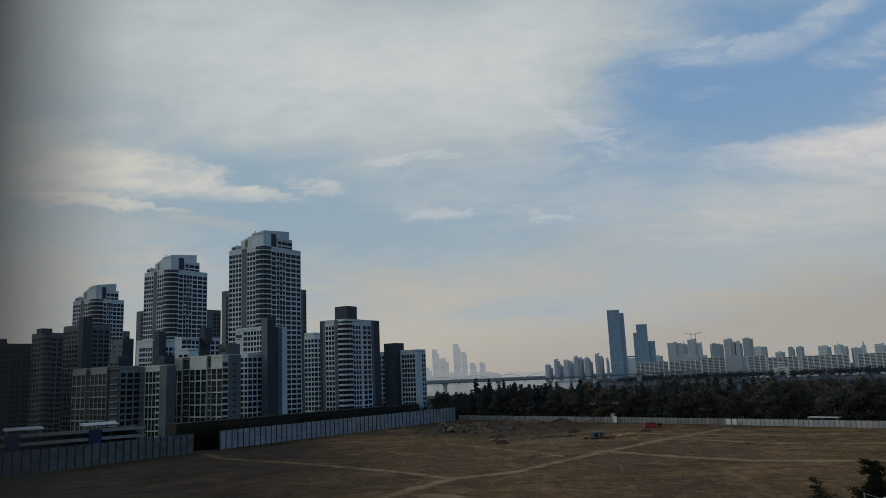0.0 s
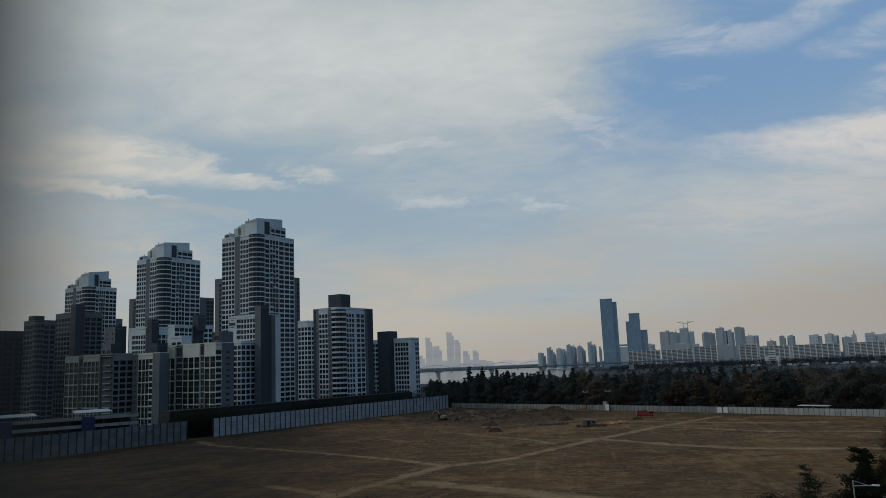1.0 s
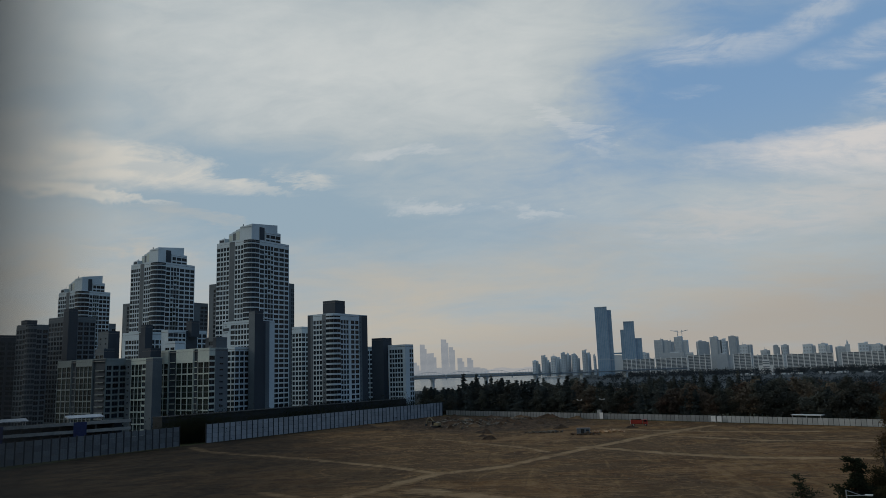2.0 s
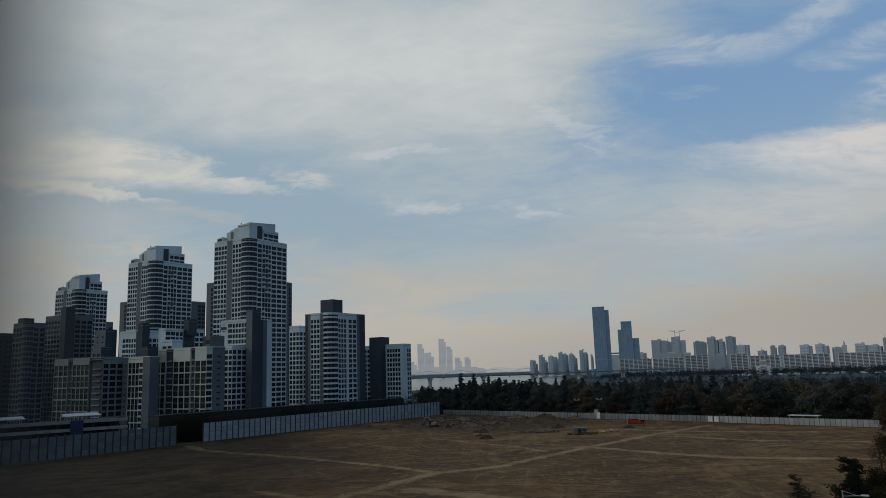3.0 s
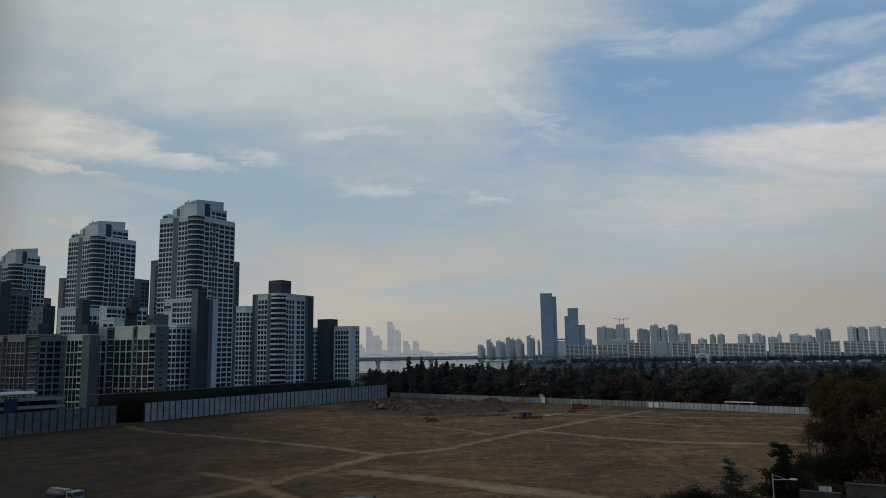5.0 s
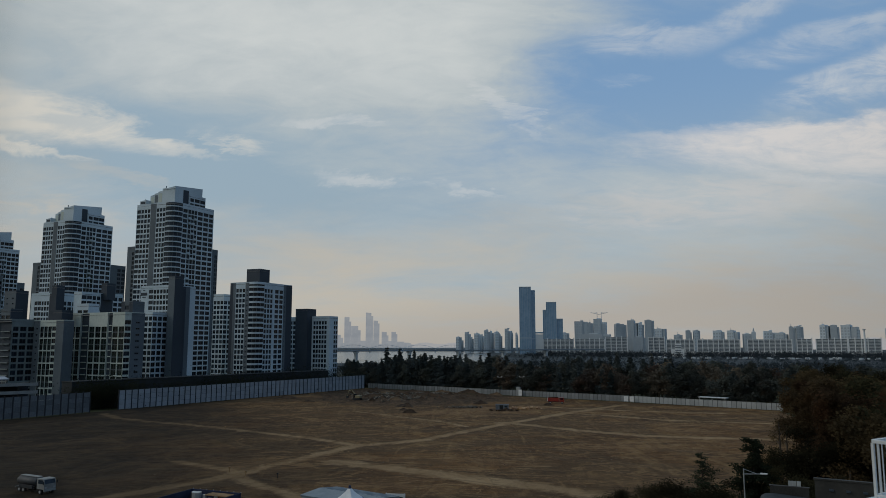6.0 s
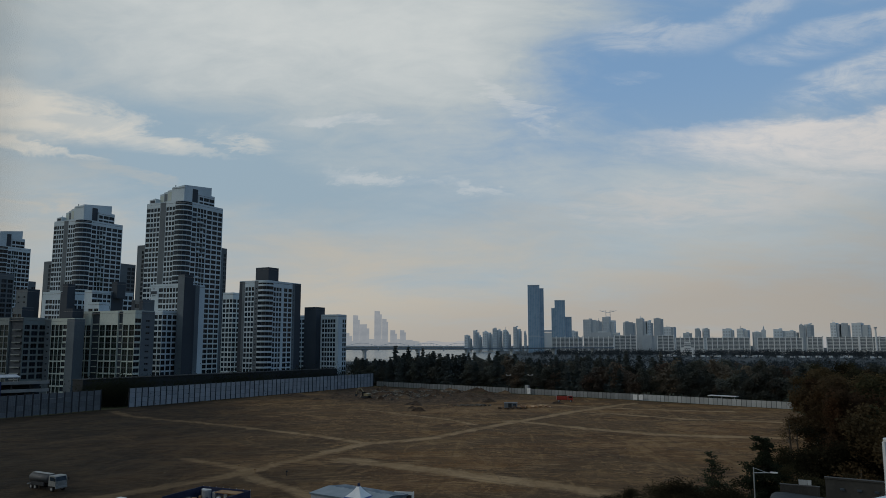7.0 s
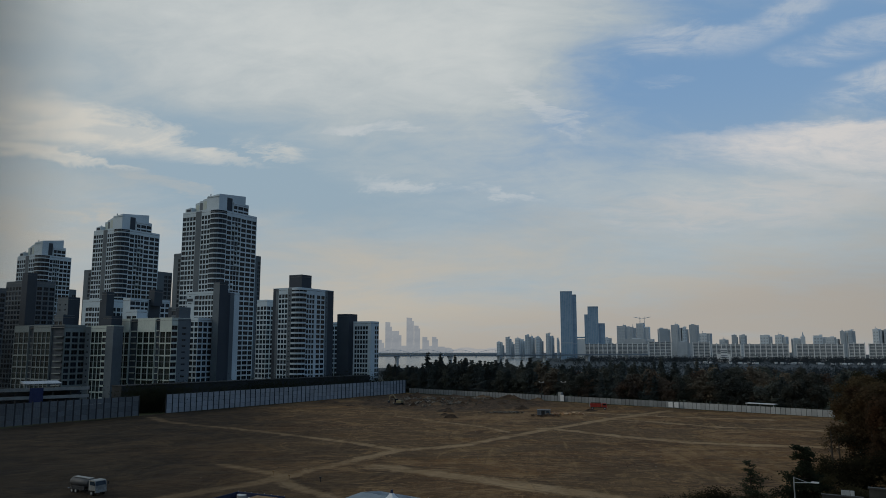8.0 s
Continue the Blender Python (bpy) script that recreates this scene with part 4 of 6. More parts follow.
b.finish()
b = Building("apartment_block", "mid-rise block with shade-darkened walls and dark central core", (-268.6, 421.8))
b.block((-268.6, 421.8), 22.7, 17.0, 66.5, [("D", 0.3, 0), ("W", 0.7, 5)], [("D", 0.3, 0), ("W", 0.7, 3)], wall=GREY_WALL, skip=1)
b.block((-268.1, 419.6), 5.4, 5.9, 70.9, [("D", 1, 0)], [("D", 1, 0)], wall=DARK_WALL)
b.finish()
b = Building("apartment_block", "block with shade-darkened walls, rounded balcony corner and roof box", (-274.7, 393.6))
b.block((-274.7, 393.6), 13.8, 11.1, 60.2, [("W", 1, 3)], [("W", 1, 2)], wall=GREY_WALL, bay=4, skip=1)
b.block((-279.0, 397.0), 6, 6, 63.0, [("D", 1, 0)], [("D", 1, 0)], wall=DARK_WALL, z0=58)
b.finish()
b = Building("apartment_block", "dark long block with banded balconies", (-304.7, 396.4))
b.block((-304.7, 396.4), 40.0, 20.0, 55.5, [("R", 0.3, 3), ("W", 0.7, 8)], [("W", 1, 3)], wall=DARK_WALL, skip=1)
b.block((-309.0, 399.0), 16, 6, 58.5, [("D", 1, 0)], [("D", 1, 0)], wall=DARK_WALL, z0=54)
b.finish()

# corner house with rounded balconies
b = Building("apartment_block", "white block with rounded balcony corner and charcoal roof box", (-102.3, 412.5))
b.block((-102.3, 412.5), 19.9, 31.6, 61.0, [("S", 0.2, 1), ("W", 0.5, 3), ("S", 0.14, 0), ("D", 0.16, 0)], [("W", 0.3, 3), ("P", 0.06, 0), ("W", 0.32, 2), ("S", 0.1, 1), ("D", 0.22, 0)], bay=6.0, skip=1)
b.block((-103.5, 421.0), 9.5, 9.0, 69.2, [("D", 1, 0)], [("D", 1, 0)], wall=DARK_WALL, z0=59.5)
b.finish()
b = Building("apartment_block", "slim white block with regular windows", (-128.3, 436.5))
b.block((-128.3, 436.5), 8.0, 18.0, 55.5, [("W", 1, 3)], [("W", 1, 5)], skip=1)
b.finish()
b = Building("apartment_block", "white end block with charcoal core beside the fence", (-66.8, 450.0))
b.block((-66.8, 450.0), 13.1, 9.0, 42.9, [("P", 0.14, 0), ("W", 0.74, 5), ("P", 0.06, 0)], [("P", 0.5, 0), ("W", 0.5, 2)], skip=1)
b.block((-80.8, 452.0), 9.0, 9.0, 47.5, [("D", 1, 0)], [("D", 1, 0)], wall=DARK_WALL)
b.block((-88.6, 456.5), 7.5, 8.6, 42.5, [("W", 1, 3)], [("W", 1, 3)], skip=1)
b.finish()

# podium and car park along the back of the tall fence
def podium(a, bpt, depth, h, label, mat):
    m = from_to(a, bpt)
    length = math.dist(a, bpt)
    root = thing("podium", label, "podium", m)
    part("wall", boxes((0, length, 0, depth, 0, h)), mat, root)
    part("coping", boxes((-0.2, length + 0.2, -0.2, depth + 0.2, h + 0.004, h + 0.4)), mat, root)
    k = int(length / 6)
    for i in range(k):
        x = (i + 0.5) * length / k
        part("louvre", boxes((x - 2.1, x + 2.1, -0.12, -0.003, h * 0.35, h * 0.8)), BLACK, root)


podium((-151, 306), (-64, 430), 8, 10.6, "dark podium wall behind the tall fence", CLADDING)


def car_park():
    a, bpt = (-222, 258), (-166, 308)
    m = from_to(a, bpt)
    length = math.dist(a, bpt)
    root = thing("car_park", "low open-sided car park with pale decks and blue panels", "car park", m)
    for z in (0.0, 3.2, 6.4, 9.6):
        part("deck", boxes((0, length, 0, 16, z, z + 0.35)), CONCRETE, root)
        if z:
            part("deck_parapet", boxes((0, length, -0.2, 0.0, z - 0.3, z + 1.0)), LOW_PANEL, root)
    k = 11
    for i in range(k + 1):
        x = i * (length - 0.5) / k
        part("column", boxes((x, x + 0.5, 0.2, 0.7, 0.35, 9.6)), CONCRETE, root)
    part("rear_wall", boxes((0, length, 15.7, 16, 0, 9.6)), DARK_WALL, root)
    for x in (length * 0.3, length * 0.7):
        part("blue_panel", boxes((x, x + 5, -0.32, -0.21, 1, 10.6)), BLUE_PAINT, root, "faded blue panel")
    for x in (length * 0.3, length * 0.68):
        bm = bmesh.new()
        prism(bm, [(x, 3), (x + 14, 3), (x + 14, 12), (x, 12)], 12.0, [12.2, 12.2, 13.0, 13.0])
        canopy = part("canopy", bm, PANEL, root, "pale flat canopy roof")
        for px in (x + 1, x + 13):
            for py in (4, 11):
                part("canopy_post", tubes(((px, py, 9.9), (px, py, 12.1), 0.12)), STEEL, canopy)


car_park()


# ---------------------------------------------------------------- fences
def tall_fence(a, bpt, label, sheet):
    """Eight metres of ribbed steel panels between dark posts."""
    m = from_to(a, bpt)
    length = math.dist(a, bpt)
    root = thing("site_fence", label, "fence", m)
    step = 3.0
    k = round(length / step)
    step = length / k
    rows, hgt = 4, 7.6

    def ribbed(x0, x1, z0, z1, ribs, deep, mat):
        """One folded steel sheet."""
        line = []
        for i in range(ribs):
            xa, xb = x0 + i * (x1 - x0) / ribs, x0 + (i + 1) * (x1 - x0) / ribs
            y = -deep if i % 2 else 0.0
            line += [(xa + 0.01, y), (xb - 0.01, y)]
        verts = [(x, y, z) for x, y in line for z in (z0, z1)]
        faces = [(2 * i, 2 * i + 2, 2 * i + 3, 2 * i + 1) for i in range(len(line) - 1)]
        verts += [(x1, 0.06, z0), (x1, 0.06, z1), (x0, 0.06, z0), (x0, 0.06, z1)]
        k = 2 * len(line)
        faces += [(k - 2, k, k + 1, k - 1), (k, k + 2, k + 3, k + 1), (k + 2, 0, 1, k + 3)]
        return from_quads(verts, faces, mat)

    panel = ribbed(0.215, step - 0.215, 0.0, hgt / rows - 0.06, 9, 0.05, sheet)
    post = mesh_of(boxes((-0.21, 0.21, -0.14, 0.2, -0.5, 8.1), bevel=0.02), POST)
    brace = mesh_of(tubes(((0, 0.2, 6.5), (0, 3.0, 0), 0.08)), POST)
    for i in range(k + 1):
        p = part("post", post, None, root, m=pose(i * step, 0, 0))
        part("brace", brace, None, p)
        if i < k:
            for r in range(rows):
                part("panel", panel, None, root, m=pose(i * step, 0, 0.2 + r * hgt / rows))


def low_fence(a, bpt, hgt, label, mat):
    m = from_to(a, bpt)
    length = math.dist(a, bpt)
    root = thing("site_fence", label, "fence", m)
    step = 2.0
    k = round(length / step)
    step = length / k
    line = []
    for i in range(6):
        xa, xb = 0.06 + i * (step - 0.12) / 6, 0.06 + (i + 1) * (step - 0.12) / 6
        line += [(xa + 0.01, -0.04 * (i % 2)), (xb - 0.01, -0.04 * (i % 2))]
    panel = from_quads([(x, y, z) for x, y in line for z in (0.05, hgt)], [(2 * i, 2 * i + 2, 2 * i + 3, 2 * i + 1) for i in range(len(line) - 1)], mat)
    post = mesh_of(boxes((-0.06, 0.06, -0.08, 0.1, -0.4, hgt + 0.12)), POST)
    for i in range(k + 1):
        part("post", post, None, root, m=pose(i * step, 0, 0))
        if i < k:
            part("panel", panel, None, root, m=pose(i * step, 0, 0))


FENCE_A, FENCE_B = Vector((-154.5, 259.5)), Vector((-44.0, 441.0))
fence_way = (FENCE_B - FENCE_A).normalized()
gap0, gap1 = FENCE_A + fence_way * 36.0, FENCE_A + fence_way * 48.5
tall_fence(tuple(FENCE_A - fence_way * 62), tuple(gap0), "tall ribbed steel site fence, section before the gate gap", PANEL_DARK)
tall_fence(tuple(gap1), tuple(FENCE_B), "tall ribbed pale steel site fence with dark posts", PANEL)
low_fence((-42.5, 447.0), (88, 341.5), 2.8, "low grey panel fence in front of the woods", LOW_PANEL)
low_fence((88.5, 340.5), (150, 287), 2.8, "low grey panel fence, section ending at the trees", PANEL_GREY)


# ---------------------------------------------------------------- trees
def limb_points(rng, base, tip, bend, count=5):
    a, b = Vector(base), Vector(tip)
    side = Vector((rng.uniform(-1, 1), rng.uniform(-1, 1), 0)) * bend
    return [a.lerp(b, i / count) + side * math.sin(math.pi * i / count) for i in range(count + 1)]


def leaf(verts, faces, at, size, rng):
    """A small folded leaf clump of two triangles' pairs."""
    q = Euler((rng.uniform(-1.0, 1.0), rng.uniform(-1.0, 1.0), rng.uniform(0, 6.28))).to_matrix()
    k = len(verts)
    s = size * rng.uniform(0.6, 1.3)
    for v in ((-0.5, 0, 0), (0, -0.45, 0.1), (0.55, 0, -0.05), (0.05, 0.5, 0.12)):
        verts.append(tuple(at + q @ (Vector(v) * s)))
    faces.append((k, k + 1, k + 2, k + 3))


def broadleaf(label, height, spread, leaves, size, mat, seed, dense=1.0, bare=0.25):
    """A broad tree: tapered trunk, limbs and leaf clumps gathered about the limb ends."""
    rng = random.Random(seed)
    root = thing("tree", label, "tree")
    bm = bmesh.new()
    top = height * 0.78
    spine = limb_points(rng, (0, 0, -0.3), (rng.uniform(-0.5, 0.5), rng.uniform(-0.5, 0.5), top), 0.4, 6)
    r0 = 0.022 * height
    for i, (a, c) in enumerate(zip(spine, spine[1:])):
        tube(bm, a, c, r0 * (1 - i / 7), r0 * (1 - (i + 1) / 7), 7, False)
    ends = [(spine[-1], 1.0)]
    for i in range(15):
        t = rng.uniform(bare, 0.97)
        k = min(int(t * 6), 5)
        base = spine[k].lerp(spine[k + 1], t * 6 - k)
        ang = i * 2.4 + rng.uniform(-0.4, 0.4)
        reach = spread * (1.05 - 0.55 * abs(t - 0.45)) * rng.uniform(0.55, 1.0) * (1.1 - 0.5 * t)
        tip = base + Vector((math.cos(ang) * reach, math.sin(ang) * reach, reach * rng.uniform(0.25, 0.9)))
        tip.z = min(tip.z, height * rng.uniform(0.88, 1.0))
        pts = limb_points(rng, base, tip, 0.25 * reach * 0.4, 3)
        for j, (a, c) in enumerate(zip(pts, pts[1:])):
            tube(bm, a, c, r0 * 0.36 * (1 - j / 3.3), r0 * 0.36 * (1 - (j + 1) / 3.3), 5, False)
        ends += [(pts[-1], 1.0), (pts[-2], 0.8)]
        for _ in range(2):
            ends.append((tip + Vector((rng.gauss(0, 1), rng.gauss(0, 1), rng.gauss(0, 0.7))) * spread * 0.25, 0.8))
    part("trunk", bm, BARK, root, smooth=True)
    verts, faces = [], []
    for _ in range(leaves):
        at, grow = ends[rng.randrange(len(ends))]
        d = Vector((rng.gauss(0, 1), rng.gauss(0, 1), rng.gauss(0, 0.75))) * spread * 0.2 * grow * dense
        p = at + d
        p.z = max(p.z, height * 0.08)
        leaf(verts, faces, p, size, rng)
    part("crown", from_quads(verts, faces, mat), None, root)
    return root


def pine(label, height, spread, leaves, size, seed, mat=PINE_LEAF):
    """A conifer: straight trunk, drooping whorls of branches with needle tufts, and a ragged top."""
    rng = random.Random(seed)
    root = thing("tree", label, "tree")
    bm = bmesh.new()
    tube(bm, (0, 0, -0.3), (0, 0, height * 0.5), 0.017 * height, 0.011 * height, 7, False)
    tube(bm, (0, 0, height * 0.5), (0.1, 0, height * 0.97), 0.011 * height, 0.002 * height, 6, False)
    branches = []
    z = height * 0.16
    while z < height * 0.96:
        t = z / height
        reach = spread * (1.06 - t) ** 0.8 * rng.uniform(0.7, 1.15)
        for _ in range(4):
            ang = rng.uniform(0, 6.28)
            r = reach * rng.uniform(0.6, 1.1)
            a = Vector((0, 0, z))
            c = a + Vector((math.cos(ang) * r, math.sin(ang) * r, r * rng.uniform(-0.15, 0.3)))
            tube(bm, a, c, 0.004 * height, 0.001 * height, 4, False)
            branches.append((a, c, r))
        z += height * rng.uniform(0.035, 0.06)
    part("trunk", bm, BARK, root)
    verts, faces = [], []
    total = sum(r for _, _, r in branches)
    for a, c, r in branches:
        for _ in range(max(2, int(leaves * r / total))):
            t = rng.uniform(0.2, 1.05)
            p = a.lerp(c, t) + Vector((rng.gauss(0, 1), rng.gauss(0, 1), rng.gauss(0, 0.6))) * (0.1 * r + 0.12)
            leaf(verts, faces, p, size, rng)
    part("crown", from_quads(verts, faces, mat), None, root)
    return root


rng = random.Random(7)
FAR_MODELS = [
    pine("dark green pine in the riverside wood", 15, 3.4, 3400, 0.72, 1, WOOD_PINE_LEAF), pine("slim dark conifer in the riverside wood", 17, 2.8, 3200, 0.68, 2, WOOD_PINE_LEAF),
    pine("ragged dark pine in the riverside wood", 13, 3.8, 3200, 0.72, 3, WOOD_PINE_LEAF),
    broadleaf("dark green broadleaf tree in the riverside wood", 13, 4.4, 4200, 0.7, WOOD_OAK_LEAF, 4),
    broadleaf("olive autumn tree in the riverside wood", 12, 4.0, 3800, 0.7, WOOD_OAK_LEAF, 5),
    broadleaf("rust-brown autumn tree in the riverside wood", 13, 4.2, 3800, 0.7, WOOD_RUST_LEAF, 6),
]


def wood(rows):
    """Rows of trees behind the low fence."""
    first = [True] * len(FAR_MODELS)
    for a, bpt, count, depth, mix, tall in rows:
        for i in range(count):
            t = (i + rng.uniform(0.1, 0.9)) / count
            x = a[0] + (bpt[0] - a[0]) * t + rng.uniform(-2, 2)
            y = a[1] + (bpt[1] - a[1]) * t + rng.uniform(0, depth)
            k = mix[rng.randrange(len(mix))]
            s = rng.choice((0.72, 0.8, 0.88, 0.95, 1.0, 1.06, 1.14)) * rng.uniform(0.95, 1.05) * tall
            m = pose(x, y, ground_height(x, y), 0, 0, rng.uniform(0, 360)) @ Matrix.Diagonal((s * rng.uniform(0.9, 1.2), s * rng.uniform(0.9, 1.2), s, 1))
            if first[k]:
                first[k] = False
                FAR_MODELS[k].matrix_basis = m
                tagged(FAR_MODELS[k], group="riverside wood")
            else:
                o = FAR_MODELS[k]
                keep = o.matrix_basis.copy()
                o.matrix_basis = Matrix.Identity(4)
                c = copy_thing(o, m)
                o.matrix_basis = keep
                tagged(c, group="riverside wood")


EVERGREEN, MIXED, AUTUMN = [0, 0, 1, 2, 3], [0, 1, 0, 2, 3, 4, 5], [3, 4, 4, 5, 5, 0]
wood([
    ((-52, 458), (-30, 444), 16, 8, EVERGREEN, 0.98), ((-30, 446), (20, 408), 26, 8, EVERGREEN, 1.15), ((15, 412), (85, 352), 30, 8, MIXED, 1.1), ((85, 354), (160, 292), 28, 8, AUTUMN, 1.12),
    ((-60, 478), (-32, 462), 20, 12, EVERGREEN, 1.02), ((-32, 464), (30, 425), 26, 12, EVERGREEN, 1.3), ((25, 430), (105, 362), 30, 12, MIXED, 1.18), ((105, 364), (190, 300), 28, 12, AUTUMN, 1.18),
    ((-58, 468), (-32, 452), 18, 6, EVERGREEN, 0.98), ((-30, 452), (30, 418), 26, 6, EVERGREEN, 1.2), ((-38, 505), (160, 400), 56, 30, EVERGREEN + MIXED, 1.18), ((150, 400), (260, 300), 30, 30, AUTUMN, 1.12),
])


# ---------------------------------------------------------------- far bank
FAR_LEFT = [  # x, y, width, depth, height
    (68, 2299, 27, 30, 48), (97, 2298, 30, 30, 63), (127, 2296, 32, 30, 59), (160, 2294, 34, 30, 69), (191, 2292, 28, 30, 64),
    (223, 2289, 33, 30, 74), (247, 2287, 14, 30, 60), (312, 2279, 23, 30, 53), (402, 2264, 43, 30, 60),
]
FAR_MID = [
    (439, 2258, 38, 30, 96), (467, 2252, 19, 30, 92), (495, 2246, 37, 30, 103), (558, 2231, 33, 30, 87), (588, 2223, 28, 30, 98),
    (615, 2216, 18, 30, 90), (638, 2210, 28, 30, 98), (665, 2202, 31, 30, 72), (472, 2205, 87, 20, 56), (598, 2170, 45, 20, 47), (714, 2186, 22, 30, 54),
]
FAR_RIGHT = [
    (745, 2176, 16, 30, 67), (767, 2168, 17, 30, 67), (821, 2148, 29, 30, 66), (857, 2134, 29, 30, 66), (899, 2117, 24, 30, 56),
    (949, 2095, 31, 30, 64), (976, 2083, 29, 30, 59), (1002, 2070, 17, 30, 76), (1020, 2061, 19, 30, 77), (1073, 2034, 21, 30, 80),
    (1097, 2022, 22, 30, 79), (1126, 2005, 39, 30, 79), (1147, 1994, 9, 30, 73), (1214, 1953, 26, 30, 69), (1277, 1913, 25, 30, 62),
]
SKYLINE = [
    (-566, 4162, 54, 50, 71), (-515, 4168, 38, 50, 172), (-469, 4174, 54, 50, 121), (-393, 4182, 42, 50, 197),
    (-353, 4185, 34, 50, 152), (-304, 4189, 39, 50, 88), (-251, 4192, 34, 50, 88), (-208, 4195, 55, 50, 33),
]
SLABS = [
    (315, 1924, 79, 12, 36), (394, 1909, 75, 12, 36), (460, 1895, 54, 12, 41), (556, 1869, 40, 12, 40), (611, 1852, 66, 12, 35), (696, 1821, 99, 12, 35),
    (803, 1776, 98, 12, 35), (872, 1744, 32, 12, 36), (923, 1718, 65, 12, 36), (982, 1685, 65, 12, 36), (1050, 1643, 75, 12, 36),
]
rng = random.Random(21)


def facing(x, y):
    """Turned square to the way from the site to (x, y)."""
    return pose(x, y, -4, 0, 0, -math.degrees(math.atan2(x, y)))


def far_tower(x, y, w, d, h, wall, glass, label, kind_name="apartment_tower"):
    """A far high-rise: shaft with set-back side, window strips and a roof box."""
    root = thing(kind_name, label, "apartment building", facing(x, y) @ pose(0, 0, 0, 0, 0, rng.uniform(-14, 14)), group="towers on the far bank")
    z = h + 4
    cut = rng.uniform(0.55, 0.8) * w - w / 2
    low = z * rng.uniform(0.86, 0.96)
    bm = bmesh.new()
    prism(bm, [(-w / 2, 0), (cut, 0), (cut, d), (-w / 2, d)], 0, z - 3)
    part("shaft", bm, wall, root)
    part("side_shaft", boxes((cut, w / 2, 2.5, d, 0, low)), wall, root)
    box_at = rng.uniform(-0.4, 0.0) * w
    part("roof_box", boxes((box_at, box_at + w * rng.uniform(0.18, 0.4), 4, d * 0.7, z - 3, z - rng.uniform(0, 1.8))), wall, root)
    if rng.random() < 0.4:
        part("roof_mast", tubes(((box_at + 2, 6, z - 2), (box_at + 2, 6, z + rng.uniform(3, 8)), 0.5), sides=4), wall, root)
    k = max(2, int((cut + w / 2) / 6))
    for i in range(k):
        x0 = -w / 2 + (i + 0.22) * (cut + w / 2) / k
        x1 = -w / 2 + (i + 0.78) * (cut + w / 2) / k
        floors = max(4, int(z / 9))
        rows = []
        for f in range(floors):
            za = 4 + f * (z - 10) / floors
            rows.append((x0, x1, -0.25, -0.004, za, za + (z - 10) / floors * 0.55))
        part("window_strip", boxes(*rows), glass, root, kind="stuff")
    part("window_strip", boxes((cut + 1.2, w / 2 - 1.2, 2.2, 2.49, 5, low - 4)), glass, root)


def far_slab(x, y, w, d, h, i):
    """A long white slab block of twelve storeys: balcony bands between pale stair towers."""
    root = thing("apartment_slab", "long white twelve-storey slab block on the far bank", "apartment building", facing(x, y), group="slab blocks on the far bank")
    z = h + 4
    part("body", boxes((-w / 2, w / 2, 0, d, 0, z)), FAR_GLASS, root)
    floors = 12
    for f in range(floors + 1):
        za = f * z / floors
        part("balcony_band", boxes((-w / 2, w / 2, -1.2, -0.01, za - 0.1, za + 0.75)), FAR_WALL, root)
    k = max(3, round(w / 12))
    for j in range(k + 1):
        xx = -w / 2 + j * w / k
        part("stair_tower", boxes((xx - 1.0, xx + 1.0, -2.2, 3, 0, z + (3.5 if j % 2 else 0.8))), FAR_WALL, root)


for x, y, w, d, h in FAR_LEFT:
    far_tower(x - 0.22 * w, y, w * 0.52, d, h, FAR_GREY, FAR_PANE, "slim haze-coloured grey apartment tower on the far bank")
    far_tower(x + 0.24 * w, y + 45, w * 0.46, d, h * rng.uniform(0.72, 0.97), FAR_GREY, FAR_PANE, "haze-coloured grey apartment tower on the far bank")
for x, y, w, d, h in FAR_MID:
    far_tower(x, y, w, d, h, FAR_GREY, FAR_PANE, "haze-coloured blue-grey apartment tower on the far bank")
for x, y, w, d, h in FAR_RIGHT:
    far_tower(x, y, w, d, h, FAR_GREY, FAR_PANE, "haze-coloured pale tower behind the slab blocks")
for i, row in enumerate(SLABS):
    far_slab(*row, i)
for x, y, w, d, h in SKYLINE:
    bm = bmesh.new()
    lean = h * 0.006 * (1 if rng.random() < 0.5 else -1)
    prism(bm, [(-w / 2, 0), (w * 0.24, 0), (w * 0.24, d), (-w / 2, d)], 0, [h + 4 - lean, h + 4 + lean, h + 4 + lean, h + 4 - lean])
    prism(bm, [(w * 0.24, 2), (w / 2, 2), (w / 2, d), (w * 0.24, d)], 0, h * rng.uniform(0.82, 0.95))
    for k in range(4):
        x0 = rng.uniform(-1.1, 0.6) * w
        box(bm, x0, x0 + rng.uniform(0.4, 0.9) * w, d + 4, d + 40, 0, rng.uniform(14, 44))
    tagged(part("backdrop_tower", bm, HAZE_GLOW_WALL, None, m=facing(x, y)), "very distant tower with haze put in as glow", "skyline", kind="structure")


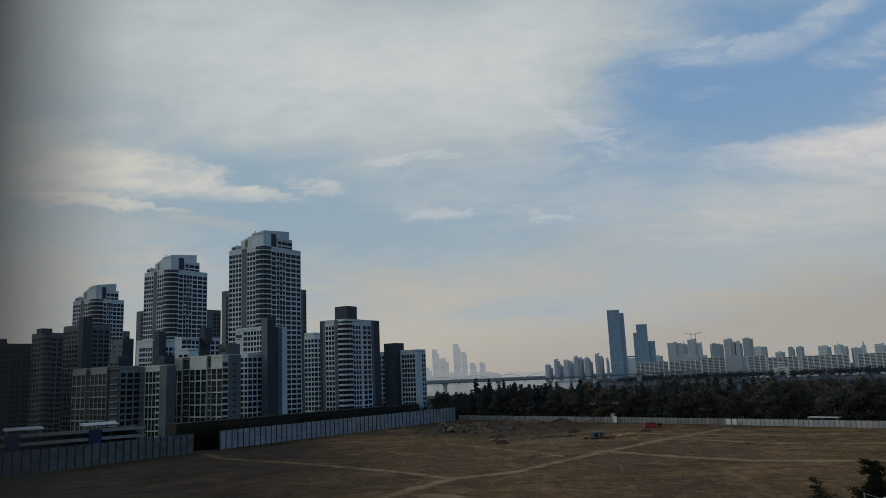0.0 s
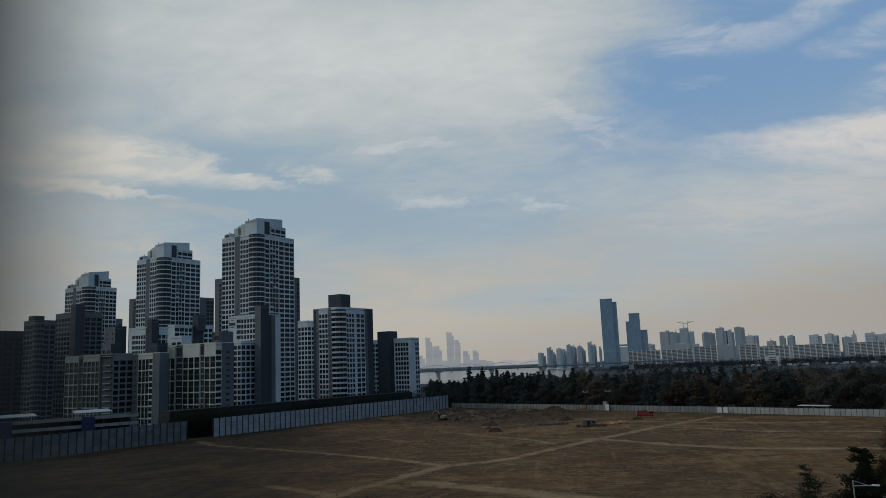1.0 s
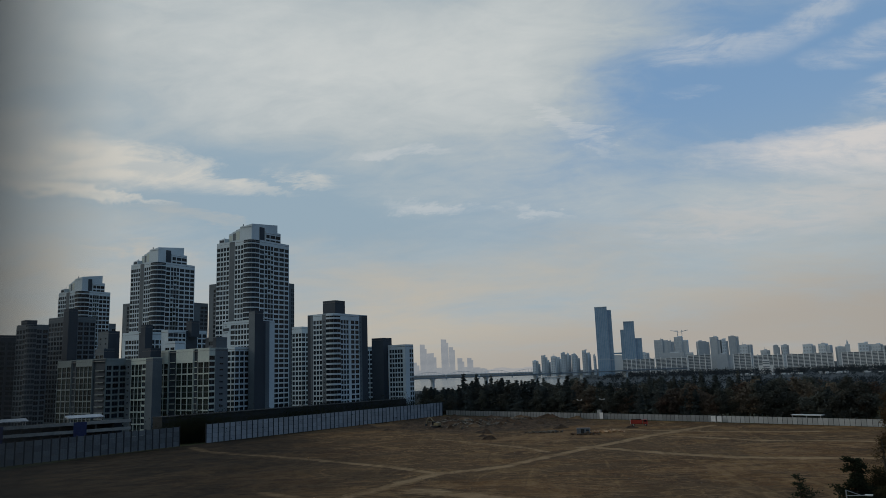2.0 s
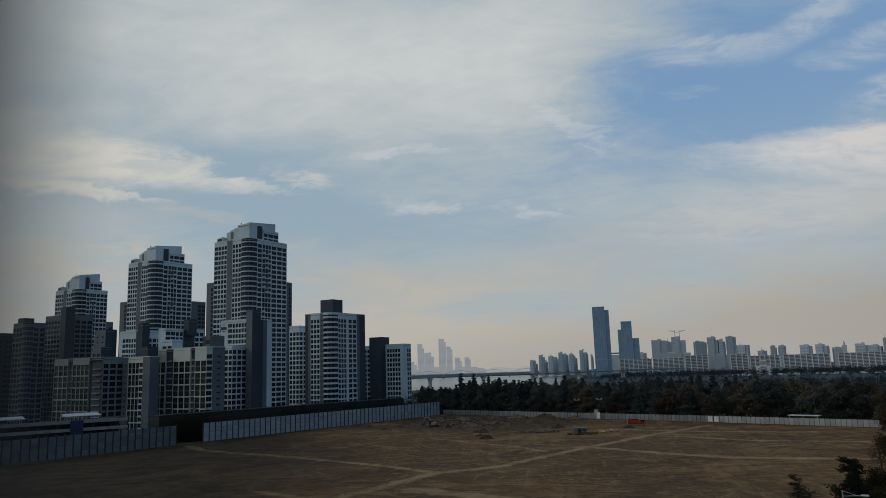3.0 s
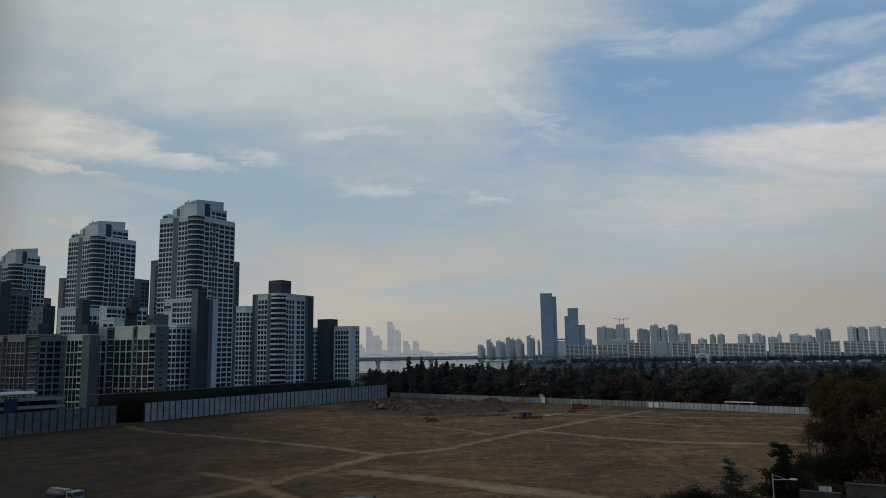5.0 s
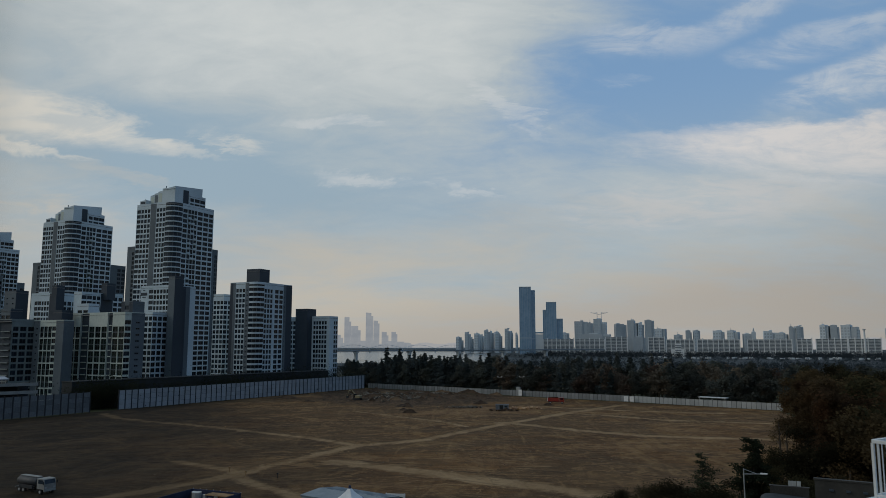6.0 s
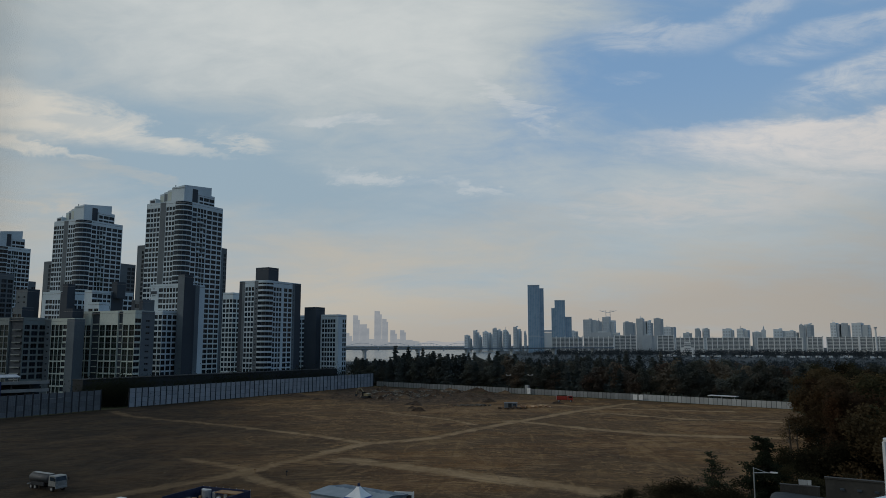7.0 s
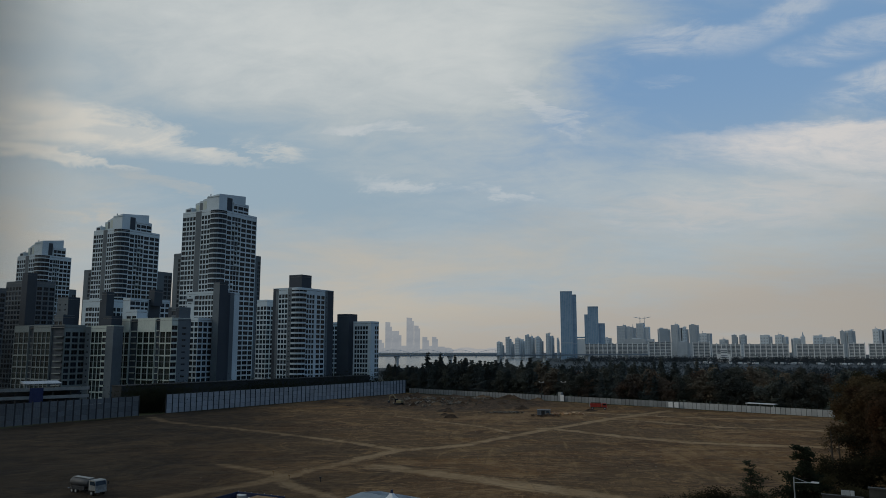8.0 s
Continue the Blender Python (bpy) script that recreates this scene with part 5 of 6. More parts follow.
def glass_tower(label, blocks):
    """A blue curtain-wall tower of joined shafts with vertical fins and a belt."""
    x, y = blocks[0][0], blocks[0][1]
    root = thing("glass_tower", label, "skyscraper", facing(x, y))
    for x0, x1, y0, h in blocks[0][2]:
        shaft = part("shaft", boxes((x0, x1, y0, y0 + 34, 0, h + 4)), TOWER_GLASS, root)
        k = max(2, int((x1 - x0) / 4.5))
        for i in range(k + 1):
            xx = x0 + i * (x1 - x0) / k
            part("fin", boxes((xx - 0.35, xx + 0.35, y0 - 0.8, y0 - 0.004, 0, h + 5)), TOWER_FIN, shaft)
        part("belt", boxes((x0, x1, y0 - 0.9, y0 - 0.81, h * 0.24, h * 0.24 + 3)), TOWER_FIN, shaft)
        part("roof_edge", boxes((x0 - 0.4, x1 + 0.4, y0 - 1, y0 + 34.4, h + 4.004, h + 6)), TOWER_FIN, shaft)


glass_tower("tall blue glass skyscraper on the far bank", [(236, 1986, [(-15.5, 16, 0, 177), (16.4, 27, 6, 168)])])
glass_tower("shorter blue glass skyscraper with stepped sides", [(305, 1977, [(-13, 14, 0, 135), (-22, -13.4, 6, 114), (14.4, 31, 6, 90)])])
bridge_link = thing("sky_bridge", "dark link bridge between the two glass skyscrapers", "bridge", facing(272, 1985))
part("deck", boxes((-14, 14, 4, 14, 56, 60)), TOWER_GLASS, bridge_link)
part("podium_block", boxes((-16, 14, 4, 24, 0, 54)), FAR_WALL, bridge_link)


def tower_crane(x, y, base, flip):
    root = thing("tower_crane", "pale tower crane above a far building", "crane", facing(x, y))
    z = base + 4
    part("mast", tubes(((0, 10, z - 3), (0, 10, z + 17), 0.8), sides=4), FAR_GREY, root)
    part("jib", tubes(((-6 * flip, 10, z + 11), (19 * flip, 10, z + 17), 0.7), sides=4), FAR_GREY, root)
    part("stay", tubes(((0, 10, z + 17), (14 * flip, 10, z + 15.8), 0.3), sides=4), FAR_GREY, root)


tower_crane(488, 2246, 103, -1)
tower_crane(501, 2246, 103, 1)
chimney = thing("chimney_stack", "slim white chimney among the slab blocks", "chimney", facing(985, 1690))
part("flue", tubes(((0, -20, 0), (0, -20, 62), 2.6, 1.8)), FAR_WALL, chimney)
part("cap", tubes(((0, -20, 60), (0, -20, 63), 3.2)), FAR_GREY, chimney)
spire = thing("church_tower", "distant building with a pointed spire", "church", facing(905, 2100))
part("tower", boxes((-6, 6, 0, 12, 0, 62)), FAR_GREY, spire)
part("spire", tubes(((0, 6, 62), (0, 6, 75), 3.5, 0.3)), FAR_GREY, spire)
white_house = thing("white_building", "small white stepped building by the far bank road", "building", facing(535, 1640))
part("body", boxes((-14, 14, 0, 12, 0, 17)), FAR_WALL, white_house)
part("upper_floor", boxes((-6, 8, 1, 11, 17, 29)), FAR_WALL, white_house)
for z in (5, 9, 13, 20, 24):
    part("window_band", boxes((-5.5, 7.5, -0.3, -0.01, z, z + 1.7)), FAR_GLASS, white_house)


r = random.Random(12)
bm = bmesh.new()
for i in range(60):
    t = r.random()
    x, y = 420 + 700 * t, 1500 - 260 * t + r.uniform(-25, 25)
    vs = box(bm, x, x + r.uniform(4, 9), y, y + 3, -4, -4 + r.uniform(1.6, 4.0))
tagged(part("far_bank_vehicles", bm, FAR_WALL), "pale parked vehicles and huts along the far bank road", "vehicles", kind="stuff")


# bridges over the river
def girder_bridge():
    a, bpt = (-420, 1290), (400, 1790)
    root = thing("river_bridge", "long blue-grey girder bridge over the river", "bridge", from_to(a, bpt))
    length = math.dist(a, bpt)
    part("deck", boxes((0, length, -9, 9, 10.6, 11.7)), BRIDGE_PAINT, root)
    part("girder", boxes((0, length, -7, 7, 9.6, 10.596)), BRIDGE_PAINT, root)
    part("railing", boxes((0, length, -9.2, -9.0, 11.7, 12.5)), BRIDGE_PAINT, root)
    for i in range(8):
        x = 62 + i * 120
        pier = part("pier", boxes((x - 2, x + 2, -5, 5, -9, 6.6)), FAR_GREY, root)
        part("pier_head", boxes((x - 3, x + 3, -7, 7, 6.604, 9.59)), FAR_GREY, pier)


def arch_bridge():
    a, bpt = (-700, 2560), (220, 2600)
    root = thing("arch_bridge", "distant pale arch bridge across the river", "bridge", from_to(a, bpt))
    length = math.dist(a, bpt)
    part("deck", boxes((0, length, -8, 8, 7.0, 9.5)), FAR_GREY, root)
    span = 115
    for i in range(int(length / span)):
        pts = [Vector((i * span + 4 + t * (span - 8), 0, 9 + 10.5 * math.sin(math.pi * t))) for t in (j / 10 for j in range(11))]
        arch = part("arch", pipe(pts, 0.65, 5), FAR_GREY, root)
        for p in pts[2:-2]:
            part("hanger", tubes((tuple(p), (p.x, 0, 9), 0.3), sides=4), FAR_GREY, arch)
        part("pier", boxes((i * span - 2, i * span + 2, -7, 7, -9, 7)), FAR_GREY, root)


girder_bridge()
arch_bridge()


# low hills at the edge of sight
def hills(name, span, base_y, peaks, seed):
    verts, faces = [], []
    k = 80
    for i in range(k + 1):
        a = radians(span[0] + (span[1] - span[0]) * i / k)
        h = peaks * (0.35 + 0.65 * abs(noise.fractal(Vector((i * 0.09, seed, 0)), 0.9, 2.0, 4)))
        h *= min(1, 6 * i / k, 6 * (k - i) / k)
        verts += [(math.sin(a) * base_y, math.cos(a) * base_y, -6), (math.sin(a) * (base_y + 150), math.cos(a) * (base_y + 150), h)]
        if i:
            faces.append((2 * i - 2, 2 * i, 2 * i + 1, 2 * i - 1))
    tagged(part(name, from_quads(verts, faces, HAZE_GLOW_HILL), None), "low hills on the horizon with haze put in as glow", "hills", kind="structure")


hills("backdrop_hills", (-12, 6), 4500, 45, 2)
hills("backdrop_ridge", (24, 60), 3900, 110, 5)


# flood-plain woods and scrub between the near wood and the river
def scrub(name, label, spots, count, lo, hi, mat, seed, grain=45):
    r = random.Random(seed)
    verts, faces = [], []
    for _ in range(count):
        (ax, ay), (bx, by), depth = spots[r.randrange(len(spots))]
        t = r.random()
        x, y = ax + (bx - ax) * t, ay + (by - ay) * t + r.uniform(0, depth)
        s = r.uniform(lo, hi)
        z = ground_height(x, y)
        for _ in range(grain):
            p = Vector((x + r.gauss(0, s * 0.3), y + r.gauss(0, s * 0.3), z + s * abs(r.gauss(0.45, 0.26))))
            leaf(verts, faces, p, s * 3.6 / grain ** 0.8, r)
    tagged(part(name, from_quads(verts, faces, mat), None), label, "woodland", kind="stuff")


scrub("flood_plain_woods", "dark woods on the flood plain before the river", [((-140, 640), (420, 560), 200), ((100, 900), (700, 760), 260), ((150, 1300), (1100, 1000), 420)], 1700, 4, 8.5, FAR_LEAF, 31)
scrub("far_bank_trees", "haze-coloured tree line along the far bank", [((200, 1700), (1150, 1380), 60), ((260, 1860), (1100, 1560), 30)], 900, 7, 13, FAR_LEAF, 32)
scrub("fence_shrubs", "dark evergreen shrubs behind the tall fence", [((-126, 318), (-53, 448), 3), ((-130, 320), (-60, 452), 3), ((-146, 300), (-128, 318), 2)], 190, 9, 13, PINE_LEAF, 33, 260)


# ---------------------------------------------------------------- edge of the site: trees
def copy_tree(o, m, used):
    if o.name not in used:
        used.add(o.name)
        o.matrix_basis = m
        return o
    keep = o.matrix_basis.copy()
    o.matrix_basis = Matrix.Identity(4)
    c = copy_thing(o, m)
    o.matrix_basis = keep
    return c


NEAR_MODELS = {
    "pine": pine("dense dark green pine at the site edge", 12, 4.6, 15000, 0.24, 41),
    "pine_open": pine("open-branched dark pine at the site edge", 11, 4.8, 6500, 0.2, 42),
    "rust": broadleaf("rust-brown autumn tree at the site edge", 20, 5.5, 24000, 0.36, RUST_LEAF, 43, 0.8, 0.12),
    "olive": broadleaf("olive-green autumn tree at the site edge", 19, 6.5, 26000, 0.36, OAK_LEAF, 44, 0.8, 0.12),
    "thin": broadleaf("half-bare autumn tree with sparse leaves", 17, 2.6, 1600, 0.2, RUST_LEAF, 45, 0.8, 0.2),
    "shrub": broadleaf("low olive shrub at the site edge", 5, 3.0, 7000, 0.18, OAK_LEAF, 46, 1.2, 0.05),
    "poplar": broadleaf("slim upright autumn tree", 19, 2.4, 11000, 0.32, RUST_LEAF, 47, 0.9, 0.1),
}
used = set()
rng = random.Random(5)
for kind, x, y, h in [
    ("pine_open", 39.2, 111.3, 10.9), ("pine", 44.6, 106.0, 13.9), ("shrub", 41.5, 109.5, 5.5), ("shrub", 28.9, 119.0, 4.0), ("shrub", 32.0, 114.5, 5.4),
    ("shrub", 35.6, 112.0, 6.2), ("shrub", 25.5, 117.5, 3.2), ("shrub", 37.5, 105.0, 6.8), ("olive", 50.5, 112.0, 12.2), ("olive", 47.5, 98.0, 11.0),
    ("thin", 62.5, 136.4, 16.2), ("thin", 66.0, 141.0, 14.5), ("rust", 71.0, 143.8, 22.5), ("rust", 66.8, 126.5, 21.5), ("poplar", 77.0, 165.0, 23.0),
    ("poplar", 90.0, 190.0, 22.0), ("rust", 84.0, 172.0, 22.0), ("rust", 57.5, 97.5, 20.5), ("rust", 62.0, 110.0, 22.0), ("olive", 58.0, 118.0, 14.0),
    ("olive", 54.0, 104.0, 15.0), ("rust", 97.0, 205.0, 22.0), ("olive", 110.0, 222.0, 21.0), ("rust", 118.0, 245.0, 20.0), ("poplar", 128.0, 262.0, 20.0),
    ("rust", 139.0, 280.0, 18.0), ("rust", 78.0, 140.0, 22.0), ("rust", 72.0, 118.0, 22.5), ("rust", 92.0, 168.0, 22.0), ("olive", 106.0, 195.0, 22.0),
    ("rust", 120.0, 225.0, 21.0), ("olive", 136.0, 256.0, 20.0), ("olive", 52.0, 90.0, 12.0), ("olive", 47.0, 88.0, 10.0), ("shrub", 44.0, 92.0, 6.5),
    ("thin", 42.0, 76.0, 18.0), ("olive", 66.0, 100.0, 23.0),
]:
    if y >= 118 and kind in ("rust", "olive", "poplar"):
        x += 0.027 * y
    o = NEAR_MODELS[kind]
    size = {"pine": 12, "pine_open": 11, "rust": 20, "olive": 19, "thin": 17, "shrub": 5, "poplar": 19}[kind]
    s = h / size
    wide = s * rng.uniform(0.95, 1.15)
    tagged(copy_tree(o, pose(x, y, ground_height(x, y), 0, 0, rng.uniform(0, 360)) @ Matrix.Diagonal((wide, wide, s, 1)), used), group="trees at the site edge")


# ---------------------------------------------------------------- on the site
def wheel_parts(root, spots, r, w):
    for x, y in spots:
        bm = tubes(((x, y - w / 2, r), (x, y + w / 2, r), r), sides=16)
        wheel = part("wheel", bm, BLACK, root)
        part("rim", tubes(((x, y - w / 2 - 0.02, r), (x, y + w / 2 + 0.02, r), r * 0.5), sides=12), STEEL, wheel)


def cab(root, x0, x1, w, z0, z1, paint):
    """A cab-over driver's cab with raked windscreen."""
    bm = bmesh.new()
    prof = [(x0, z0), (x1, z0), (x1, z0 + (z1 - z0) * 0.5), (x1 - 0.25, z1 - 0.1), (x1 - 0.5, z1), (x0, z1)]
    lo = [bm.verts.new((x, -w / 2, z)) for x, z in prof]
    hi = [bm.verts.new((x, w / 2, z)) for x, z in prof]
    bm.faces.new(lo)
    bm.faces.new(hi[::-1])
    for i in range(6):
        j = (i + 1) % 6
        bm.faces.new((lo[i], hi[i], hi[j], lo[j]))
    bmesh.ops.recalc_face_normals(bm, faces=bm.faces)
    c = part("cab", bm, paint, root)
    zc = z0 + (z1 - z0) * 0.52
    bm = bmesh.new()
    v = [bm.verts.new(p) for p in ((x1 + 0.02, -w * 0.44, zc), (x1 + 0.02, w * 0.44, zc), (x1 - 0.2, w * 0.42, z1 - 0.16), (x1 - 0.2, -w * 0.42, z1 - 0.16))]
    bm.faces.new(v)
    part("windscreen", bm, GLASS, c)
    for s in (-1, 1):
        part("side_window", boxes((x0 + 0.35, x1 - 0.35, s * w / 2 - 0.02, s * w / 2 + 0.02, zc, z1 - 0.2)), GLASS, c)
        part("headlight", boxes((x1, x1 + 0.05, s * w * 0.36 - 0.18, s * w * 0.36 + 0.18, z0 + 0.15, z0 + 0.4)), STEEL, c)
        part("mirror", boxes((x1 + 0.05, x1 + 0.12, s * (w / 2 + 0.2) - 0.1, s * (w / 2 + 0.2) + 0.1, zc, zc + 0.5)), BLACK, c)
    part("bumper", boxes((x1 - 0.1, x1 + 0.12, -w / 2, w / 2, z0 - 0.35, z0 - 0.01), bevel=0.04), paint, c)


def water_truck(m):
    root = thing("water_truck", "white and grey water tank truck on the bare earth", "truck", m)
    part("chassis", boxes((-4.2, 3.4, -0.45, 0.45, 0.75, 1.0)), POST, root)
    bm = bmesh.new()
    ring = 20
    sec = []
    for x in (-4.1, -4.0, 1.2, 1.3):
        k = 0.9 if x in (-4.1, 1.3) else 1.0
        sec.append([bm.verts.new((x, 1.12 * k * math.cos(t), 1.95 + 0.85 * k * math.sin(t))) for t in (2 * math.pi * i / ring for i in range(ring))])
    for a, b2 in zip(sec, sec[1:]):
        for i in range(ring):
            bm.faces.new((a[i], a[(i + 1) % ring], b2[(i + 1) % ring], b2[i]))
    bm.faces.new(sec[0][::-1])
    bm.faces.new(sec[-1])
    tank = part("tank", bm, TANK, root, "dull grey water tank", smooth=True)
    part("walkway", boxes((-3.9, 1.1, -0.5, 0.5, 2.78, 2.86)), TRUCK_WHITE, tank)
    part("side_locker", boxes((-3.2, 0.6, -1.2, -0.9, 0.8, 1.4), bevel=0.03), POST, root)
    part("spray_bar", tubes(((-4.4, -1.1, 0.8), (-4.4, 1.1, 0.8), 0.07)), STEEL, root)
    cab(root, 1.9, 3.9, 2.3, 0.95, 2.75, TRUCK_WHITE)
    wheel_parts(root, [(-3.1, -1.0), (-3.1, 1.0), (-1.9, -1.0), (-1.9, 1.0), (2.9, -1.05), (2.9, 1.05)], 0.5, 0.36)
    return root


def red_truck(m):
    root = thing("dump_truck", "red working truck standing by the far earth track", "truck", m)
    part("chassis", boxes((-3.6, 3.0, -0.45, 0.45, 0.75, 1.0)), POST, root)
    body = part("body", boxes((-3.7, 1.2, -1.2, 1.2, 1.05, 2.6), bevel=0.06), RED_PAINT, root)
    part("load", boxes((-3.4, 0.9, -1.0, 1.0, 2.6, 2.95), bevel=0.12), SPOIL, body)
    part("tail_board", boxes((-3.85, -3.71, -1.1, 1.1, 1.1, 2.5)), WHITE_PAINT, body, "pale tail board")
    cab(root, 1.5, 3.5, 2.3, 0.95, 2.7, RED_PAINT)
    wheel_parts(root, [(-2.6, -1.0), (-2.6, 1.0), (2.6, -1.05), (2.6, 1.05)], 0.52, 0.4)


water_truck(from_to((-74.4, 138.0), (-69.1, 135.2)) @ pose(1.5, 0, 0.05))
red_truck(from_to((52.6, 330.6), (60, 329)) @ pose(0, 0, 0.1))


def excavator(m):
    root = thing("excavator", "small pale-yellow excavator among the spoil heaps", "excavator", m)
    for s in (-1, 1):
        part("track", boxes((-1.9, 1.9, s * 1.1 - 0.3, s * 1.1 + 0.3, 0, 0.9), bevel=0.2), BLACK, root)
    house = part("house", boxes((-2.0, 0.6, -1.25, 1.25, 1.0, 2.2), bevel=0.1), SAND_PAINT, root)
    part("cabin", boxes((0.1, 1.5, 0.15, 1.2, 1.1, 2.9), bevel=0.08), GLASS, house)
    boom = part("boom", tubes(((0.8, -0.3, 1.8), (3.2, -0.3, 4.6), 0.28, 0.24), ((3.2, -0.3, 4.6), (5.0, -0.3, 4.0), 0.24, 0.2)), SAND_PAINT, root)
    part("arm", tubes(((5.0, -0.3, 4.0), (5.6, -0.3, 1.6), 0.2, 0.15)), SAND_PAINT, boom)
    part("bucket", boxes((5.2, 6.1, -0.8, 0.2, 0.7, 1.7), bevel=0.12), POST, boom)


excavator(pose(-38.4, 352, 0.1, 0, 0, 155))


def heap(name, label, x, y, rx, ry, h, mat, seed, turn=0.0):
    """A rough mound of earth or rubble."""
    verts, faces = [], []
    rings, seg = 9, 28
    for i in range(rings + 1):
        t = i / rings
        for j in range(seg):
            a = 2 * math.pi * j / seg
            w = 1 + 0.35 * noise.noise(Vector((math.cos(a) * 1.6, math.sin(a) * 1.6, seed)))
            px, py = math.cos(a) * rx * t * w, math.sin(a) * ry * t * w
            z = h * (math.cos(math.pi * t) * 0.5 + 0.5) * (1 + 0.45 * noise.noise(Vector((px * 0.4, py * 0.4, seed)))) + 0.18 * noise.noise(Vector((px * 1.7, py * 1.7, seed + 9)))
            verts.append((px, py, z - 0.35 * t))
    for i in range(rings):
        for j in range(seg):
            k = (j + 1) % seg
            faces.append((i * seg + j, i * seg + k, (i + 1) * seg + k, (i + 1) * seg + j))
    ob = tagged(part(name, from_quads(verts, faces, mat), None, m=pose(x, y, ground_height(x, y) - 0.1, 0, 0, turn)), label, "mound", group="spoil mounds")
    return ob


rng = random.Random(77)
HEAP_ROWS = [(rng.gauss(-14, 22), rng.gauss(378, 22), rng.uniform(2, 6), rng.uniform(0.6, 1.9)) for _ in range(44)]
HEAP_ROWS = [r for r in HEAP_ROWS if inside(r[0] + 6, r[1] + 4, FIELD) and inside(r[0] - 6, r[1] + 4, FIELD)]
for i, (x, y, rx, ry, h, mat) in enumerate([
    (-13.7, 315, 6.0, 3.5, 1.9, SPOIL), (-14, 300, 4.0, 2.2, 1.0, SPOIL), (17, 399, 11, 3, 2.2, SPOIL), (2, 402, 9, 3, 1.8, SOIL_HEAP), (-12, 405, 10, 3.5, 2.0, SPOIL),
    (-28, 398, 8, 4, 1.9, SOIL_HEAP), (-74, 362, 12, 3, 1.5, SPOIL), (-60, 345, 5, 2.5, 0.9, SPOIL), (-33, 372, 8, 3, 1.5, SPOIL), (-20, 352, 7, 3, 1.3, SOIL_HEAP),
    (-4, 378, 9, 3, 1.5, SPOIL), (12, 372, 7, 3, 1.2, SPOIL), (30, 385, 7, 2.4, 1.4, SOIL_HEAP), (-46, 330, 5, 2, 0.8, SOIL_HEAP), (48, 322, 4, 2, 1.1, SPOIL),
    (-36, 395, 5, 3, 2.4, SPOIL), (-6, 392, 4, 2.5, 2.3, SPOIL),
] + [(x, y, rx, rx * 0.5, h, SPOIL) for x, y, rx, h in HEAP_ROWS]):
    heap("earth_mound", "rough heap of dark excavated earth" if mat is SPOIL else "low heap of brown earth", x, y, rx, ry, h, mat, i * 3.7, -30 if y > 350 else 0)


def rubble(name, label, x, y, rx, ry, count, size, mat, seed):
    """Loose broken pieces lying in a patch."""
    r = random.Random(seed)
    bm = bmesh.new()
    for _ in range(count):
        px, py, s = r.gauss(0, rx * 0.5), r.gauss(0, ry * 0.5), size * r.uniform(0.4, 1.4)
        vs = box(bm, -s * r.uniform(0.4, 0.9), s * r.uniform(0.4, 0.9), -s * 0.5, s * 0.5, -s * 0.2, s * r.uniform(0.2, 0.6))
        bmesh.ops.transform(bm, matrix=pose(px, py, 0.2, r.uniform(-25, 25), r.uniform(-25, 25), r.uniform(0, 360)), verts=vs)
    tagged(part(name, bm, mat, None, m=pose(x, y, ground_height(x, y))), label, "rubble", kind="stuff")


rubble("scrap_pile", "pale scrap and broken concrete on the earth", 9.9, 311, 7, 1.5, 60, 0.8, RUBBLE, 1)
rubble("broken_concrete", "broken concrete pieces among spoil", -30, 388, 14, 6, 110, 1.0, RUBBLE, 2)
rubble("broken_concrete", "broken concrete pieces by the heaps", -5, 396, 12, 4, 90, 0.9, RUBBLE, 3)
rubble("scrap_heap", "dark scrap beside the site container", 27, 299, 5, 1.2, 40, 0.9, SPOIL, 9)
rubble("timber_pile", "orange timber and pipes stacked on earth", 33, 305, 7, 1.2, 50, 0.9, ORANGE_MIX, 4)
rubble("broken_concrete", "pale broken pieces strewn over spoil", -18, 365, 18, 14, 120, 0.8, RUBBLE, 8)
rubble("clods", "scattered clods of earth on the site", -20, 230, 70, 70, 150, 0.13, SPOIL, 5)
rubble("clods", "scattered pale stones on the site", 20, 210, 60, 60, 160, 0.14, RUBBLE, 6)

# site container, signs, poles
container = thing("site_container", "grey steel site container with dark door", "container", from_to((26.0, 302.0), (33, 301)))
part("body", boxes((-2.6, 2.6, -1.1, 1.1, 0.1, 2.1), bevel=0.04), PANEL_DARK, container)
part("door", boxes((-1.0, 0.4, -1.16, -1.103, 0.2, 1.9)), BLACK, container)
part("window", boxes((1.0, 2.2, -1.16, -1.103, 1.0, 1.7)), GLASS, container)
part("roof_rim", boxes((-2.7, 2.7, -1.2, 1.2, 2.104, 2.2)), PANEL_DARK, container)


def sign_board(x, y, w, h, z, label):
    root = thing("sign_board", label, "sign", from_to((x, y), (x + 0.77, y - 0.64)))
    part("panel", boxes((-w / 2, w / 2, -0.06, 0, z, z + h)), WHITE_PAINT, root)
    for s in (-1, 1):
        part("leg", boxes((s * w * 0.4 - 0.05, s * w * 0.4 + 0.05, 0.003, 0.09, -0.3, z + h - 0.1)), STEEL, root)


sign_board(86.2, 340.0, 2.0, 2.3, 0.4, "white board on legs before the low fence")
sign_board(88.3, 338.2, 2.0, 2.3, 0.4, "white board on legs before the low fence")
sign_board(41.7, 377.0, 2.0, 3.0, 0.3, "white notice board against the low fence")
gate_box = thing("gate_cabinet", "grey cabinet rising above the low fence", "cabinet", from_to((41.0, 380.6), (41.77, 379.96)))
part("body", boxes((-1.0, 1.0, 0, 1.2, 0, 4.4), bevel=0.04), PANEL_GREY, gate_box)
